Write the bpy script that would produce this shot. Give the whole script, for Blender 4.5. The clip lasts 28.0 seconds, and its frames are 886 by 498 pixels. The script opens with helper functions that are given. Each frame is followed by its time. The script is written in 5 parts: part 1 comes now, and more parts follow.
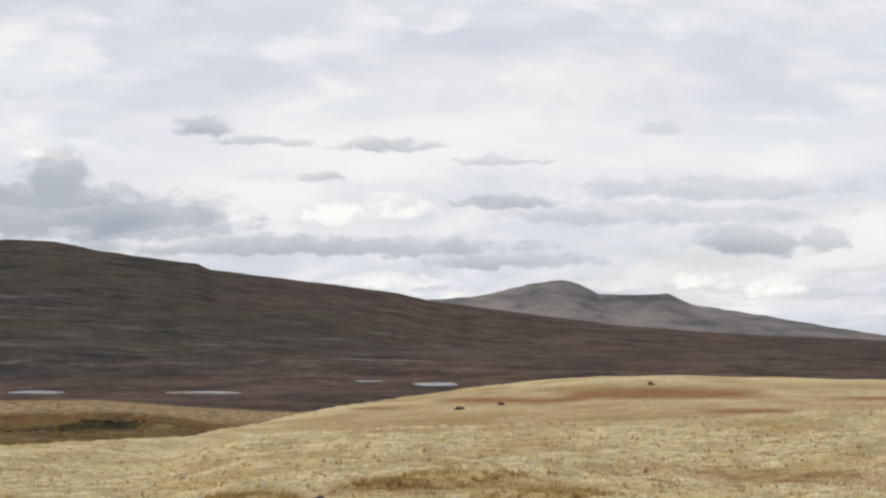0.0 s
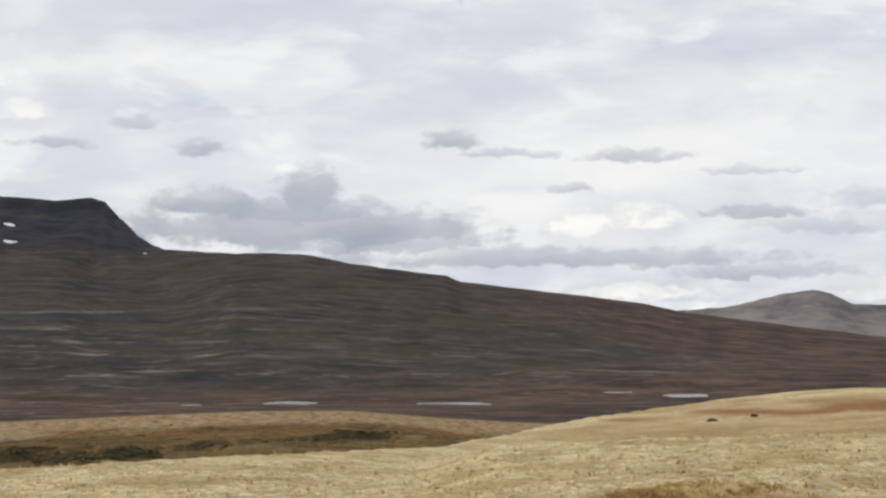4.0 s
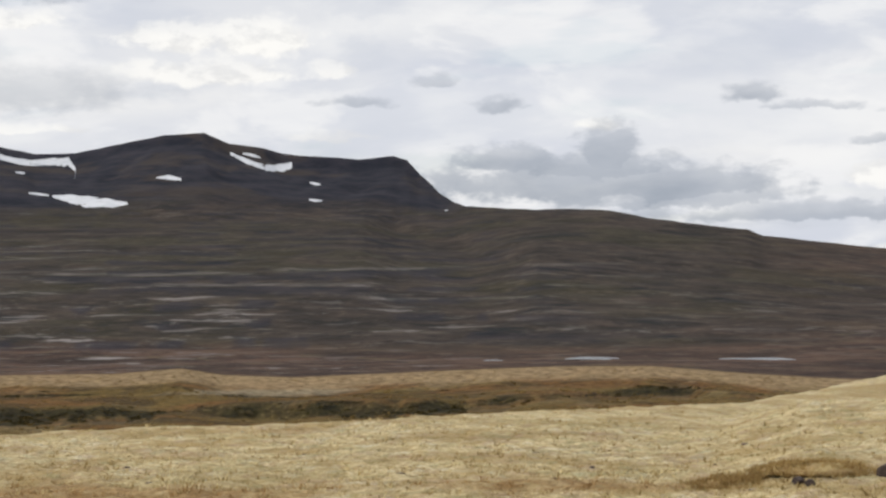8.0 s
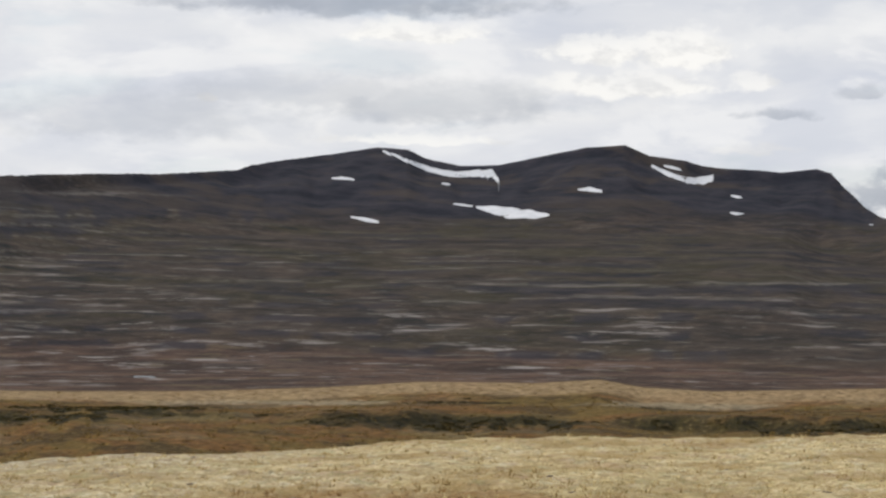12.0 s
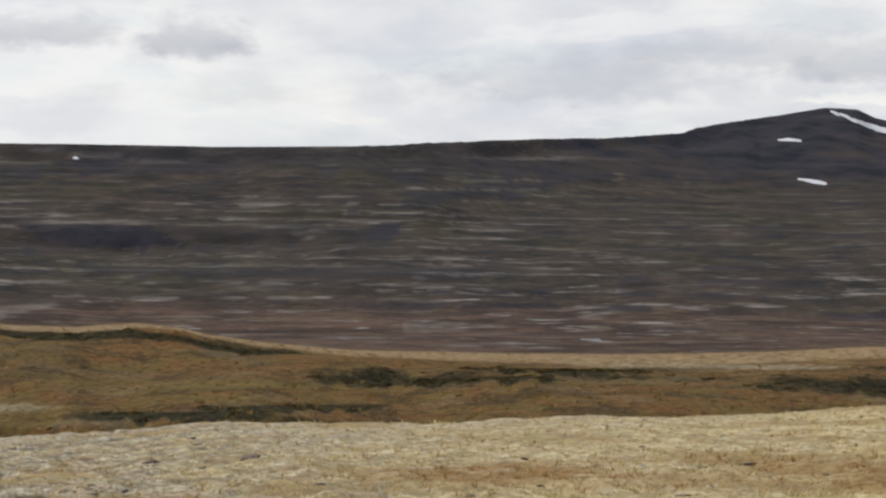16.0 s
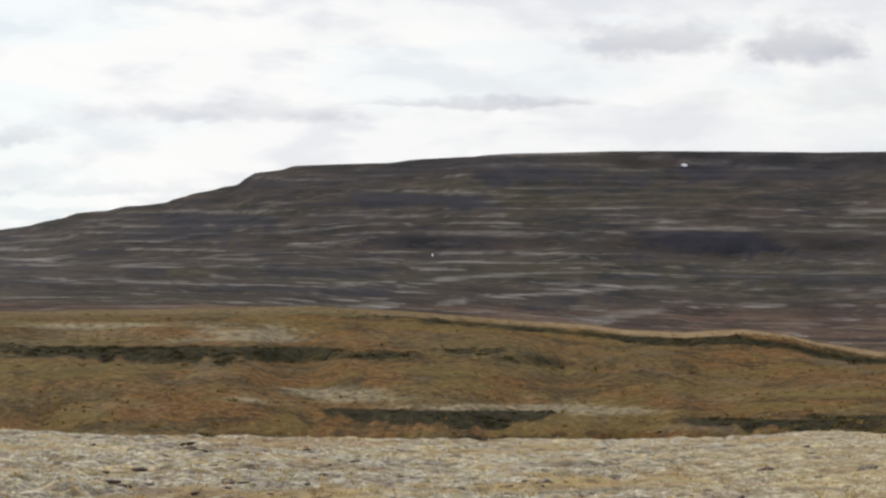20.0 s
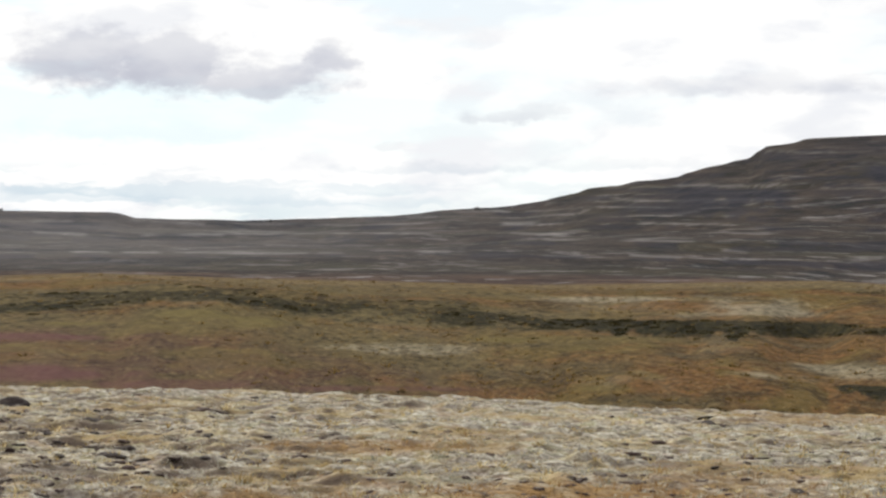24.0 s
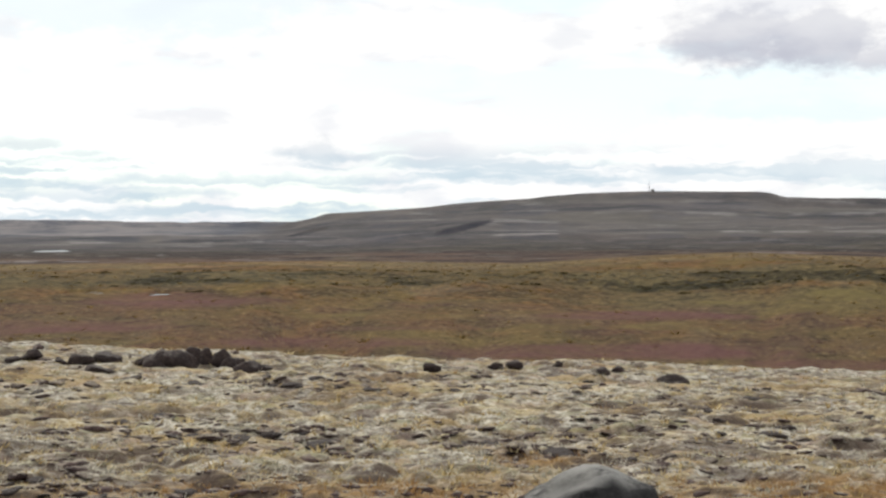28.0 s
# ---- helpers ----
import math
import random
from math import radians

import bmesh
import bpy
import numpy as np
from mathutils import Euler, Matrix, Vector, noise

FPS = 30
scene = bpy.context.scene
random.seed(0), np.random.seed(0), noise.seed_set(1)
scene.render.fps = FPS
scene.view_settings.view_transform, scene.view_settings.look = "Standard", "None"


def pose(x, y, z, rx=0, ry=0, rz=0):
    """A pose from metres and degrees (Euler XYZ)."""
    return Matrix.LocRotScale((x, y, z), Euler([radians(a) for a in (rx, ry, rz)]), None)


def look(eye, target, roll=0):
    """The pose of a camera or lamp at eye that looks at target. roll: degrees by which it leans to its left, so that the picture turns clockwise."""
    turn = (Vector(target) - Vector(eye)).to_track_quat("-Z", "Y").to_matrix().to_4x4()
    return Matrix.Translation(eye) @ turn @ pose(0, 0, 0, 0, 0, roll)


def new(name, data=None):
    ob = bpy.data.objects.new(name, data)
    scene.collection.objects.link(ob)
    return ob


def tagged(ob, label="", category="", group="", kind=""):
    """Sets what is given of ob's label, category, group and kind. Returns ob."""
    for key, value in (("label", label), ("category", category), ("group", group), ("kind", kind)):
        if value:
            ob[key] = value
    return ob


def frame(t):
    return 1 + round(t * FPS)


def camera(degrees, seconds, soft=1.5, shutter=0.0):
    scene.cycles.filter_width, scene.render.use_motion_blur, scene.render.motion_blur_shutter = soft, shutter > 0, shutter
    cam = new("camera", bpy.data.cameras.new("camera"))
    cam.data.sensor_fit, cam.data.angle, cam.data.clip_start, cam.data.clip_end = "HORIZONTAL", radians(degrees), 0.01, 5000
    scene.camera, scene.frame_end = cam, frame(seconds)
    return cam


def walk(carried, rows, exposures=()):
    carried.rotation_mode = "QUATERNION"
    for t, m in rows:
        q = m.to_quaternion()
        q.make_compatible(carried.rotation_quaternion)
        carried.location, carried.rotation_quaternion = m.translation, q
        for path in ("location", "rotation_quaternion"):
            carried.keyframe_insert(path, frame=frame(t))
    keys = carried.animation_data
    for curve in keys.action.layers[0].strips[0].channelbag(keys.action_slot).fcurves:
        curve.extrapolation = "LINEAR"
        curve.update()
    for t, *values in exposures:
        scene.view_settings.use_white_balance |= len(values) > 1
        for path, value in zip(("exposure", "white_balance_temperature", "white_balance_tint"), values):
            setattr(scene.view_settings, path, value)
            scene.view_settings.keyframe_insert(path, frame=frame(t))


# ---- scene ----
# An upland heath under broken cloud, seen by a hand-held long lens that pans to the left.
cam = camera(25.0, 28.0, soft=2.45)
ARM = 0.25   # the camera turns round the body at arm's length
EYE = 1.6
TURNS = [
    (0, 91.60, 0.01, -0.01),
    (0.5, 91.74, 0.26, 0.57),
    (1, 91.85, 0.13, 1.70),
    (1.5, 91.80, -0.23, 2.15),
    (2, 91.85, -0.28, 2.47),
    (2.5, 92.03, -0.26, 3.72),
    (3, 92.96, -0.61, 4.43),
    (3.5, 92.52, -0.51, 5.93),
    (5.5, 91.02, 1.64, 9.07),
    (6, 91.32, 0.14, 10.84),
    (6.5, 90.80, 0.39, 12.39),
    (7, 90.75, 1.17, 12.75),
    (7.5, 90.53, 0.95, 13.56),
    (8, 90.72, 0.59, 15.71),
    (8.5, 90.65, 0.07, 18.26),
    (9, 90.95, 0.28, 18.12),
    (9.5, 90.97, 0.00, 19.06),
    (10, 90.96, -0.21, 21.86),
    (10.5, 90.97, -0.18, 23.75),
    (11, 91.08, -0.17, 24.84),
    (11.5, 91.07, -0.71, 25.95),
    (12, 91.10, -0.36, 27.69),
    (12.5, 91.26, -0.22, 31.23),
    (13, 91.44, -0.23, 32.39),
    (13.5, 91.21, -0.36, 33.57),
    (15.5, 90.19, 1.35, 37.23),
    (16, 89.99, -0.18, 40.41),
    (16.5, 90.17, -0.62, 42.71),
    (17, 89.87, 0.28, 43.51),
    (17.5, 89.58, -0.24, 46.91),
    (18, 89.97, -0.53, 49.77),
    (18.5, 90.04, -0.23, 51.87),
    (19, 89.96, -0.24, 54.41),
    (19.5, 89.99, -0.38, 55.87),
    (20, 90.08, -0.44, 57.70),
    (20.5, 90.32, -0.55, 59.42),
    (22.5, 89.80, -0.47, 65.76),
    (23, 89.54, -0.37, 69.05),
    (23.5, 89.38, -0.25, 71.18),
    (24, 89.25, -0.28, 72.28),
    (24.5, 89.29, 0.52, 73.76),
    (25, 88.90, 1.61, 74.15),
    (25.5, 88.03, 0.55, 76.82),
    (26, 88.56, 0.06, 78.79),
    (26.5, 88.84, -0.14, 82.00),
    (27, 88.92, -0.26, 84.66),
    (27.5, 88.99, 0.46, 87.74),
    (28, 88.66, 0.29, 90.74),
]
walk(cam, [(t, pose(-ARM * math.sin(radians(rz)), ARM * math.cos(radians(rz)), EYE, rx, ry, rz)) for t, rx, ry, rz in TURNS],
     exposures=[(0, 0.0), (11, -0.02), (14, -0.07), (17.5, -0.08), (20.5, 0.05), (28, 0.14)])

# ---- sun and sky ----
SUN_BEARING, SUN_HEIGHT = 118.0, 38.0      # degrees, to the left of +y; over the horizon
_b, _h = radians(SUN_BEARING), radians(SUN_HEIGHT)
SUN_WAY = Vector((-math.sin(_b) * math.cos(_h), math.cos(_b) * math.cos(_h), math.sin(_h)))
sun = new("sun", bpy.data.lights.new("sun", "SUN"))
sun.data.energy, sun.data.angle, sun.data.color = 2.4, radians(1.5), (1.0, 0.93, 0.82)
sun.matrix_world = look((0, 0, 60), Vector((0, 0, 60)) - SUN_WAY)


class Nodes:
    """Short hand for building a node tree."""

    def __init__(self, tree):
        self.tree = tree
        tree.nodes.clear()

    def add(self, kind, **inputs):
        n = self.tree.nodes.new(kind)
        for k, v in inputs.items():
            key = int(k[1:]) if k[0] == "i" and k[1:].isdigit() else k.replace("_", " ")
            self.put(n.inputs[key], v)
        return n

    def put(self, socket, v):
        if isinstance(v, bpy.types.NodeSocket):
            self.tree.links.new(v, socket)
        elif isinstance(v, bpy.types.Node):
            self.tree.links.new(v.outputs[0], socket)
        elif isinstance(v, tuple) and len(v) == 3 and socket.type == "RGBA":
            socket.default_value = (*v, 1)
        else:
            socket.default_value = v

    def math(self, op, a, b=0.0, c=0.0, clamp=False):
        n = self.add("ShaderNodeMath", i0=a, i1=b, i2=c)
        n.operation, n.use_clamp = op, clamp
        return n.outputs[0]

    def vec(self, op, a, b=(0, 0, 0), c=(0, 0, 0)):
        n = self.add("ShaderNodeVectorMath", i0=a, i1=b, i2=c)
        n.operation = op
        return n.outputs[1] if op in ("LENGTH", "DOT_PRODUCT") else n.outputs[0]

    def span(self, v, lo, hi, to0=0.0, to1=1.0, smooth=True):
        n = self.add("ShaderNodeMapRange", i0=v, i1=lo, i2=hi, i3=to0, i4=to1)
        n.interpolation_type = "SMOOTHSTEP" if smooth else "LINEAR"
        return n.outputs[0]

    def mix(self, f, a, b, blend="MIX"):
        n = self.add("ShaderNodeMix")
        n.data_type, n.blend_type = "RGBA", blend
        self.put(n.inputs[0], f), self.put(n.inputs[6], a), self.put(n.inputs[7], b)
        return n.outputs[2]

    def noise(self, at, scale, detail=4.0, rough=0.55, warp=0.0, colour=False):
        n = self.add("ShaderNodeTexNoise", Vector=at, Scale=scale, Detail=detail, Roughness=rough, Distortion=warp)
        return n.outputs["Color" if colour else "Fac"]


# broken cloud: bearing, height over the horizon, half width, half height (degrees), weight
GREY_CLOUDS = [
    (10.92, 3.4, 1.0, 0.8, 1.0), (11.2, 2.95, 2.0, 0.5, 1.0), (13.9, 3.15, 1.6, 0.55, 0.9), (11.4, 2.5, 5.4, 0.8, 1.0), (9.0, 2.15, 3.6, 0.45, 0.8), (4.2, 1.63, 6.8, 0.36, 0.75), (-1.96, 1.21, 2.43, 0.29, 0.7),
    (-8.66, 1.81, 1.46, 0.55, 0.8), (-5.82, 2.56, 4.86, 0.36, 0.4), (-10.9, 1.72, 0.7, 0.42, 0.7), (-7.41, 3.26, 4.05, 0.39, 0.4)]
SMALL_CLOUDS = [
    (6.77, 5.01, 0.97, 0.36, 0.8), (5.16, 4.65, 1.46, 0.15, 0.6), (1.43, 4.54, 1.62, 0.18, 0.7), (-1.81, 4.12, 1.78, 0.13, 0.5), (3.38, 3.65, 0.55, 0.19, 0.65),
    (-2.05, 2.95, 1.21, 0.21, 0.8), (-0.59, 2.96, 0.32, 0.11, 0.6), (-6.31, 4.96, 0.73, 0.26, 0.35), (13.97, 4.82, 0.75, 0.24, 0.75), (-4.71, 3.37, 0.81, 0.1, 0.45),
    (18.1, 4.92, 1.0, 0.21, 0.6), (15.8, 5.47, 0.73, 0.24, 0.6)]
GREY_CLOUDS_AHEAD = [
    (30.59, 8.1, 5.67, 0.49, 0.9), (27.84, 5.2, 3.56, 0.78, 0.62), (31.38, 5.49, 4.86, 0.58, 0.4), (51.7, 5.95, 2.3, 0.6, 0.75), (47.43, 5.86, 1.62, 0.75, 0.85),
    (36.78, 4.83, 4.05, 0.97, 0.45), (56.83, 4.23, 3.56, 0.21, 0.55), (69.61, 3.17, 0.97, 0.29, 0.4)]
GREY_CLOUDS_SUNWARD = [
    (82.61, 4.45, 2.1, 1.15, 0.95), (80.22, 4.4, 2.1, 1.15, 1.0), (77.66, 3.99, 2.5, 0.75, 0.95), (75.54, 4.69, 0.81, 0.62, 0.8), (70.57, 3.02, 1.78, 0.26, 0.5), (73.83, 2.14, 0.81, 0.19, 0.3),
    (72.55, 1.54, 2.75, 0.18, 0.4), (63.7, 3.89, 4.05, 0.45, 0.4), (66.92, 1.69, 2.43, 0.26, 0.3), (82.72, 0.69, 2.92, 0.21, 0.6), (75.49, 0.57, 4.05, 0.19, 0.4),
    (94.35, 1.44, 1.21, 0.42, 0.85), (102.29, 1.69, 1.3, 0.26, 0.7), (101.05, 1.46, 0.81, 0.19, 0.6), (96.93, 0.65, 7.29, 0.19, 0.7), (100.9, 0.26, 4.86, 0.23, 0.7), (88.86, 0.61, 2.27, 0.2, 0.75), (96.14, -0.32, 1.62, 0.23, 0.6)]
WHITE_CLOUDS = [(34.5, 5.3, 0.32, 0.18, 1.0), (11.4, 4.2, 0.6, 0.22, 0.9), (28.64, 4.2, 2.43, 0.18, 0.8), (18.94, 3.97, 1.46, 0.15, 0.6), (42.91, 3.68, 1.3, 0.15, 0.6), (46.0, 4.4, 6.0, 0.6, 0.5)]
WHITE_FRONT = [
    (1.76, 2.8, 1.3, 0.39, 0.95), (3.4, 2.68, 1.0, 0.45, 0.9), (-7.24, 0.62, 0.97, 0.32, 1.0), (-9.43, 0.5, 0.97, 0.45, 1.0), (1.6, 0.65, 1.94, 0.26, 0.8),
    (-0.99, 0.24, 0.97, 0.15, 0.8), (-4.69, 0.55, 0.97, 0.18, 0.6), (28.49, 7.24, 2.11, 0.39, 0.9), (23.3, 6.75, 1.9, 0.6, 1.0), (20.8, 6.7, 1.6, 0.75, 1.0), (22.3, 5.75, 2.43, 0.5, 0.9), (18.75, 5.8, 0.7, 0.42, 0.75)]

world = bpy.data.worlds.new("sky")
scene.world, world.use_nodes = world, True
w = Nodes(world.node_tree)
way = w.vec("NORMALIZE", w.add("ShaderNodeTexCoord").outputs["Generated"])
sep = w.add("ShaderNodeSeparateXYZ", i0=way)
bearing = w.math("MULTIPLY", w.math("ARCTAN2", w.math("MULTIPLY", sep.outputs[0], -1.0), sep.outputs[1]), 57.2958)
height = w.math("MULTIPLY", w.math("ARCSINE", sep.outputs[2]), 57.2958)
plan = w.add("ShaderNodeCombineXYZ", i0=bearing, i1=height, i2=0.0).outputs[0]
# ragged edges, at two sizes
ragged = w.vec("SUBTRACT", w.noise(w.vec("MULTIPLY", plan, (0.55, 1.1, 0)), 1.0, 2.0, 0.5, colour=True), (0.5, 0.5, 0.5))
curl = w.vec("SUBTRACT", w.noise(w.vec("MULTIPLY", plan, (1.7, 2.8, 0)), 1.0, 4.0, 0.55, colour=True), (0.5, 0.5, 0.5))
edge = w.vec("ADD", w.vec("ADD", plan, w.vec("MULTIPLY", ragged, (1.1, 0.45, 0))), w.vec("MULTIPLY", curl, (0.62, 0.42, 0)))


fray = w.math("SUBTRACT", w.noise(w.vec("MULTIPLY", plan, (0.8, 1.5, 7.0)), 1.0, 7.0, 0.6, 0.15), 0.5)
tatter = w.math("MULTIPLY", fray, 1.9)


def cloud_bank(clouds, rim=1.3, full=0.55):
    """Puffs with a flat foot and a ragged, lighter top."""
    total = None
    for b, h, ww, hh, much in clouds:
        at = w.add("ShaderNodeSeparateXYZ", i0=w.vec("MULTIPLY_ADD", edge, (1 / ww, 1 / hh, 0.0), (-b / ww, -h / hh, 0.0)))
        up_ = w.math("MAXIMUM", at.outputs[1], w.math("MULTIPLY", at.outputs[1], -1.5))
        d = w.math("SQRT", w.math("MULTIPLY_ADD", at.outputs[0], at.outputs[0], w.math("MULTIPLY", up_, up_)))
        v = w.span(w.math("ADD", d, tatter), rim, full, 0.0, much)
        v = w.math("MULTIPLY", v, w.span(at.outputs[1], -0.3, 1.0, 1.0, 0.6))
        total = v if total is None else w.math("MAXIMUM", total, v)
    return total


grey = w.math("MAXIMUM", w.math("MAXIMUM", cloud_bank(GREY_CLOUDS, 1.22, 0.7), cloud_bank(SMALL_CLOUDS)), w.math("MAXIMUM", cloud_bank(GREY_CLOUDS_AHEAD, 1.4, 0.45), cloud_bank(GREY_CLOUDS_SUNWARD, 1.3, 0.5)))
white = cloud_bank(WHITE_CLOUDS)
layers = w.noise(w.vec("MULTIPLY", plan, (0.075, 0.30, 0)), 1.0, 5.0, 0.5, 0.3)
billow = w.noise(w.vec("MULTIPLY", plan, (0.3, 0.75, 0)), 1.0, 5.0, 0.52, 0.2)
sunward = w.span(bearing, 22.0, 72.0)
veil = w.mix(w.span(layers, 0.36, 0.62), (0.66, 0.69, 0.765), (0.86, 0.86, 0.865))
veil = w.mix(w.math("MULTIPLY", w.span(height, 5.5, 9.0), 0.5), veil, (0.60, 0.64, 0.73))
veil = w.mix(w.math("MULTIPLY", w.span(billow, 0.44, 0.66), 0.4), veil, (0.93, 0.93, 0.925))
swell = w.math("SUBTRACT", w.noise(w.vec("MULTIPLY", plan, (0.20, 0.52, 11.0)), 1.0, 6.0, 0.55, 0.3), 0.5)
veil = w.mix(w.math("MULTIPLY", w.span(swell, 0.0, 0.14), 0.45), veil, (0.62, 0.655, 0.73))
veil = w.mix(w.math("MULTIPLY", w.span(swell, -0.02, -0.13), 0.55), veil, (0.95, 0.945, 0.94))
veil = w.mix(w.math("MULTIPLY", w.span(w.math("ABSOLUTE", w.math("SUBTRACT", height, 4.6)), 1.4, 0.3), w.span(bearing, 24.0, 8.0, 0.0, 0.4)), veil, (0.93, 0.93, 0.93))
bright = w.mix(w.span(billow, 0.36, 0.54), (0.83, 0.84, 0.865), (0.985, 0.98, 0.965))
veil = w.mix(w.math("MULTIPLY", sunward, 0.9), veil, bright)
blue = w.add("ShaderNodeTexSky")
blue.sky_type, blue.sun_disc, blue.sun_elevation, blue.sun_rotation, blue.altitude = "NISHITA", False, _h, -_b, 600.0
clear = w.vec("MULTIPLY", blue, (0.12, 0.12, 0.12))
clear = w.mix(w.math("MULTIPLY", sunward, 0.72), clear, (0.80, 0.95, 1.01))
open_sky = w.noise(w.vec("MULTIPLY", plan, (0.12, 0.5, 3.0)), 1.0, 4.0, 0.55)
gaps = w.math("MULTIPLY", w.span(w.math("MULTIPLY_ADD", sunward, 0.07, open_sky), 0.54, 0.66), w.span(bearing, 64.0, 90.0, 0.22, 1.0))
sky = w.mix(gaps, veil, clear)
# pale blue openings low in the sunward sky
sky = w.mix(w.math("MULTIPLY", cloud_bank([(81.2, 2.5, 3.4, 0.5, 1.0), (99.5, 5.6, 5.5, 1.5, 1.0)]), 0.8), sky, (0.80, 0.885, 0.925))
hole = w.vec("LENGTH", w.vec("MULTIPLY", w.vec("SUBTRACT", edge, (7.3, 9.9, 0.0)), (1 / 1.3, 1 / 0.75, 0.0)))
sky = w.mix(w.span(w.math("ADD", hole, w.math("MULTIPLY", fray, 3.0)), 1.1, 0.4, 0.0, 0.8), sky, w.mix(0.5, clear, (0.42, 0.62, 0.85)))
shade = w.mix(sunward, (0.36, 0.40, 0.465), (0.49, 0.505, 0.58))
low = w.math("MULTIPLY", w.span(height, 2.4, 0.8), sunward)
shade = w.mix(low, shade, (0.53, 0.65, 0.73))
strata = w.math("MULTIPLY", w.span(w.noise(w.vec("MULTIPLY", edge, (0.16, 1.7, 5.0)), 1.0, 4.0, 0.55), 0.46, 0.60), w.span(height, 1.9, 0.9))
sky = w.mix(w.math("MULTIPLY", strata, w.span(bearing, 66.0, 92.0, 0.25, 0.8)), sky, shade)
sky = w.mix(w.math("MULTIPLY", white, w.span(billow, 0.3, 0.55, 0.55, 1.0)), sky, w.mix(w.span(billow, 0.35, 0.6), (0.76, 0.75, 0.74), (0.98, 0.97, 0.94)))
sky = w.mix(w.math("MULTIPLY", grey, w.span(billow, 0.25, 0.62, 1.0, 0.72)), sky, shade)
sky = w.mix(w.math("MULTIPLY", cloud_bank(WHITE_FRONT, 1.2, 0.6), w.span(billow, 0.25, 0.5, 0.65, 1.0)), sky, w.mix(w.span(fray, 0.10, -0.06), (0.83, 0.825, 0.815), (1.0, 0.985, 0.95)))
w.add("ShaderNodeOutputWorld", i0=w.add("ShaderNodeBackground", Color=sky, Strength=1.0))

# ---- materials ----


def material(name):
    m = bpy.data.materials.new(name)
    m.use_nodes = True
    return m, Nodes(m.node_tree)


def finish(n, colour, rough=0.9, bump=None, depth=0.05, much=0.6, spec=0.25):
    s = n.add("ShaderNodeBsdfPrincipled", Base_Color=colour, Roughness=rough, Specular_IOR_Level=spec)
    if bump is not None:
        n.put(s.inputs["Normal"], n.add("ShaderNodeBump", Strength=much, Distance=depth, Height=bump))
    n.add("ShaderNodeOutputMaterial", i0=s)
    return s


def here(n):
    return n.add("ShaderNodeNewGeometry").outputs["Position"]


def cover(n, name):
    a = n.add("ShaderNodeAttribute")
    a.attribute_name = name
    return a.outputs["Fac"]


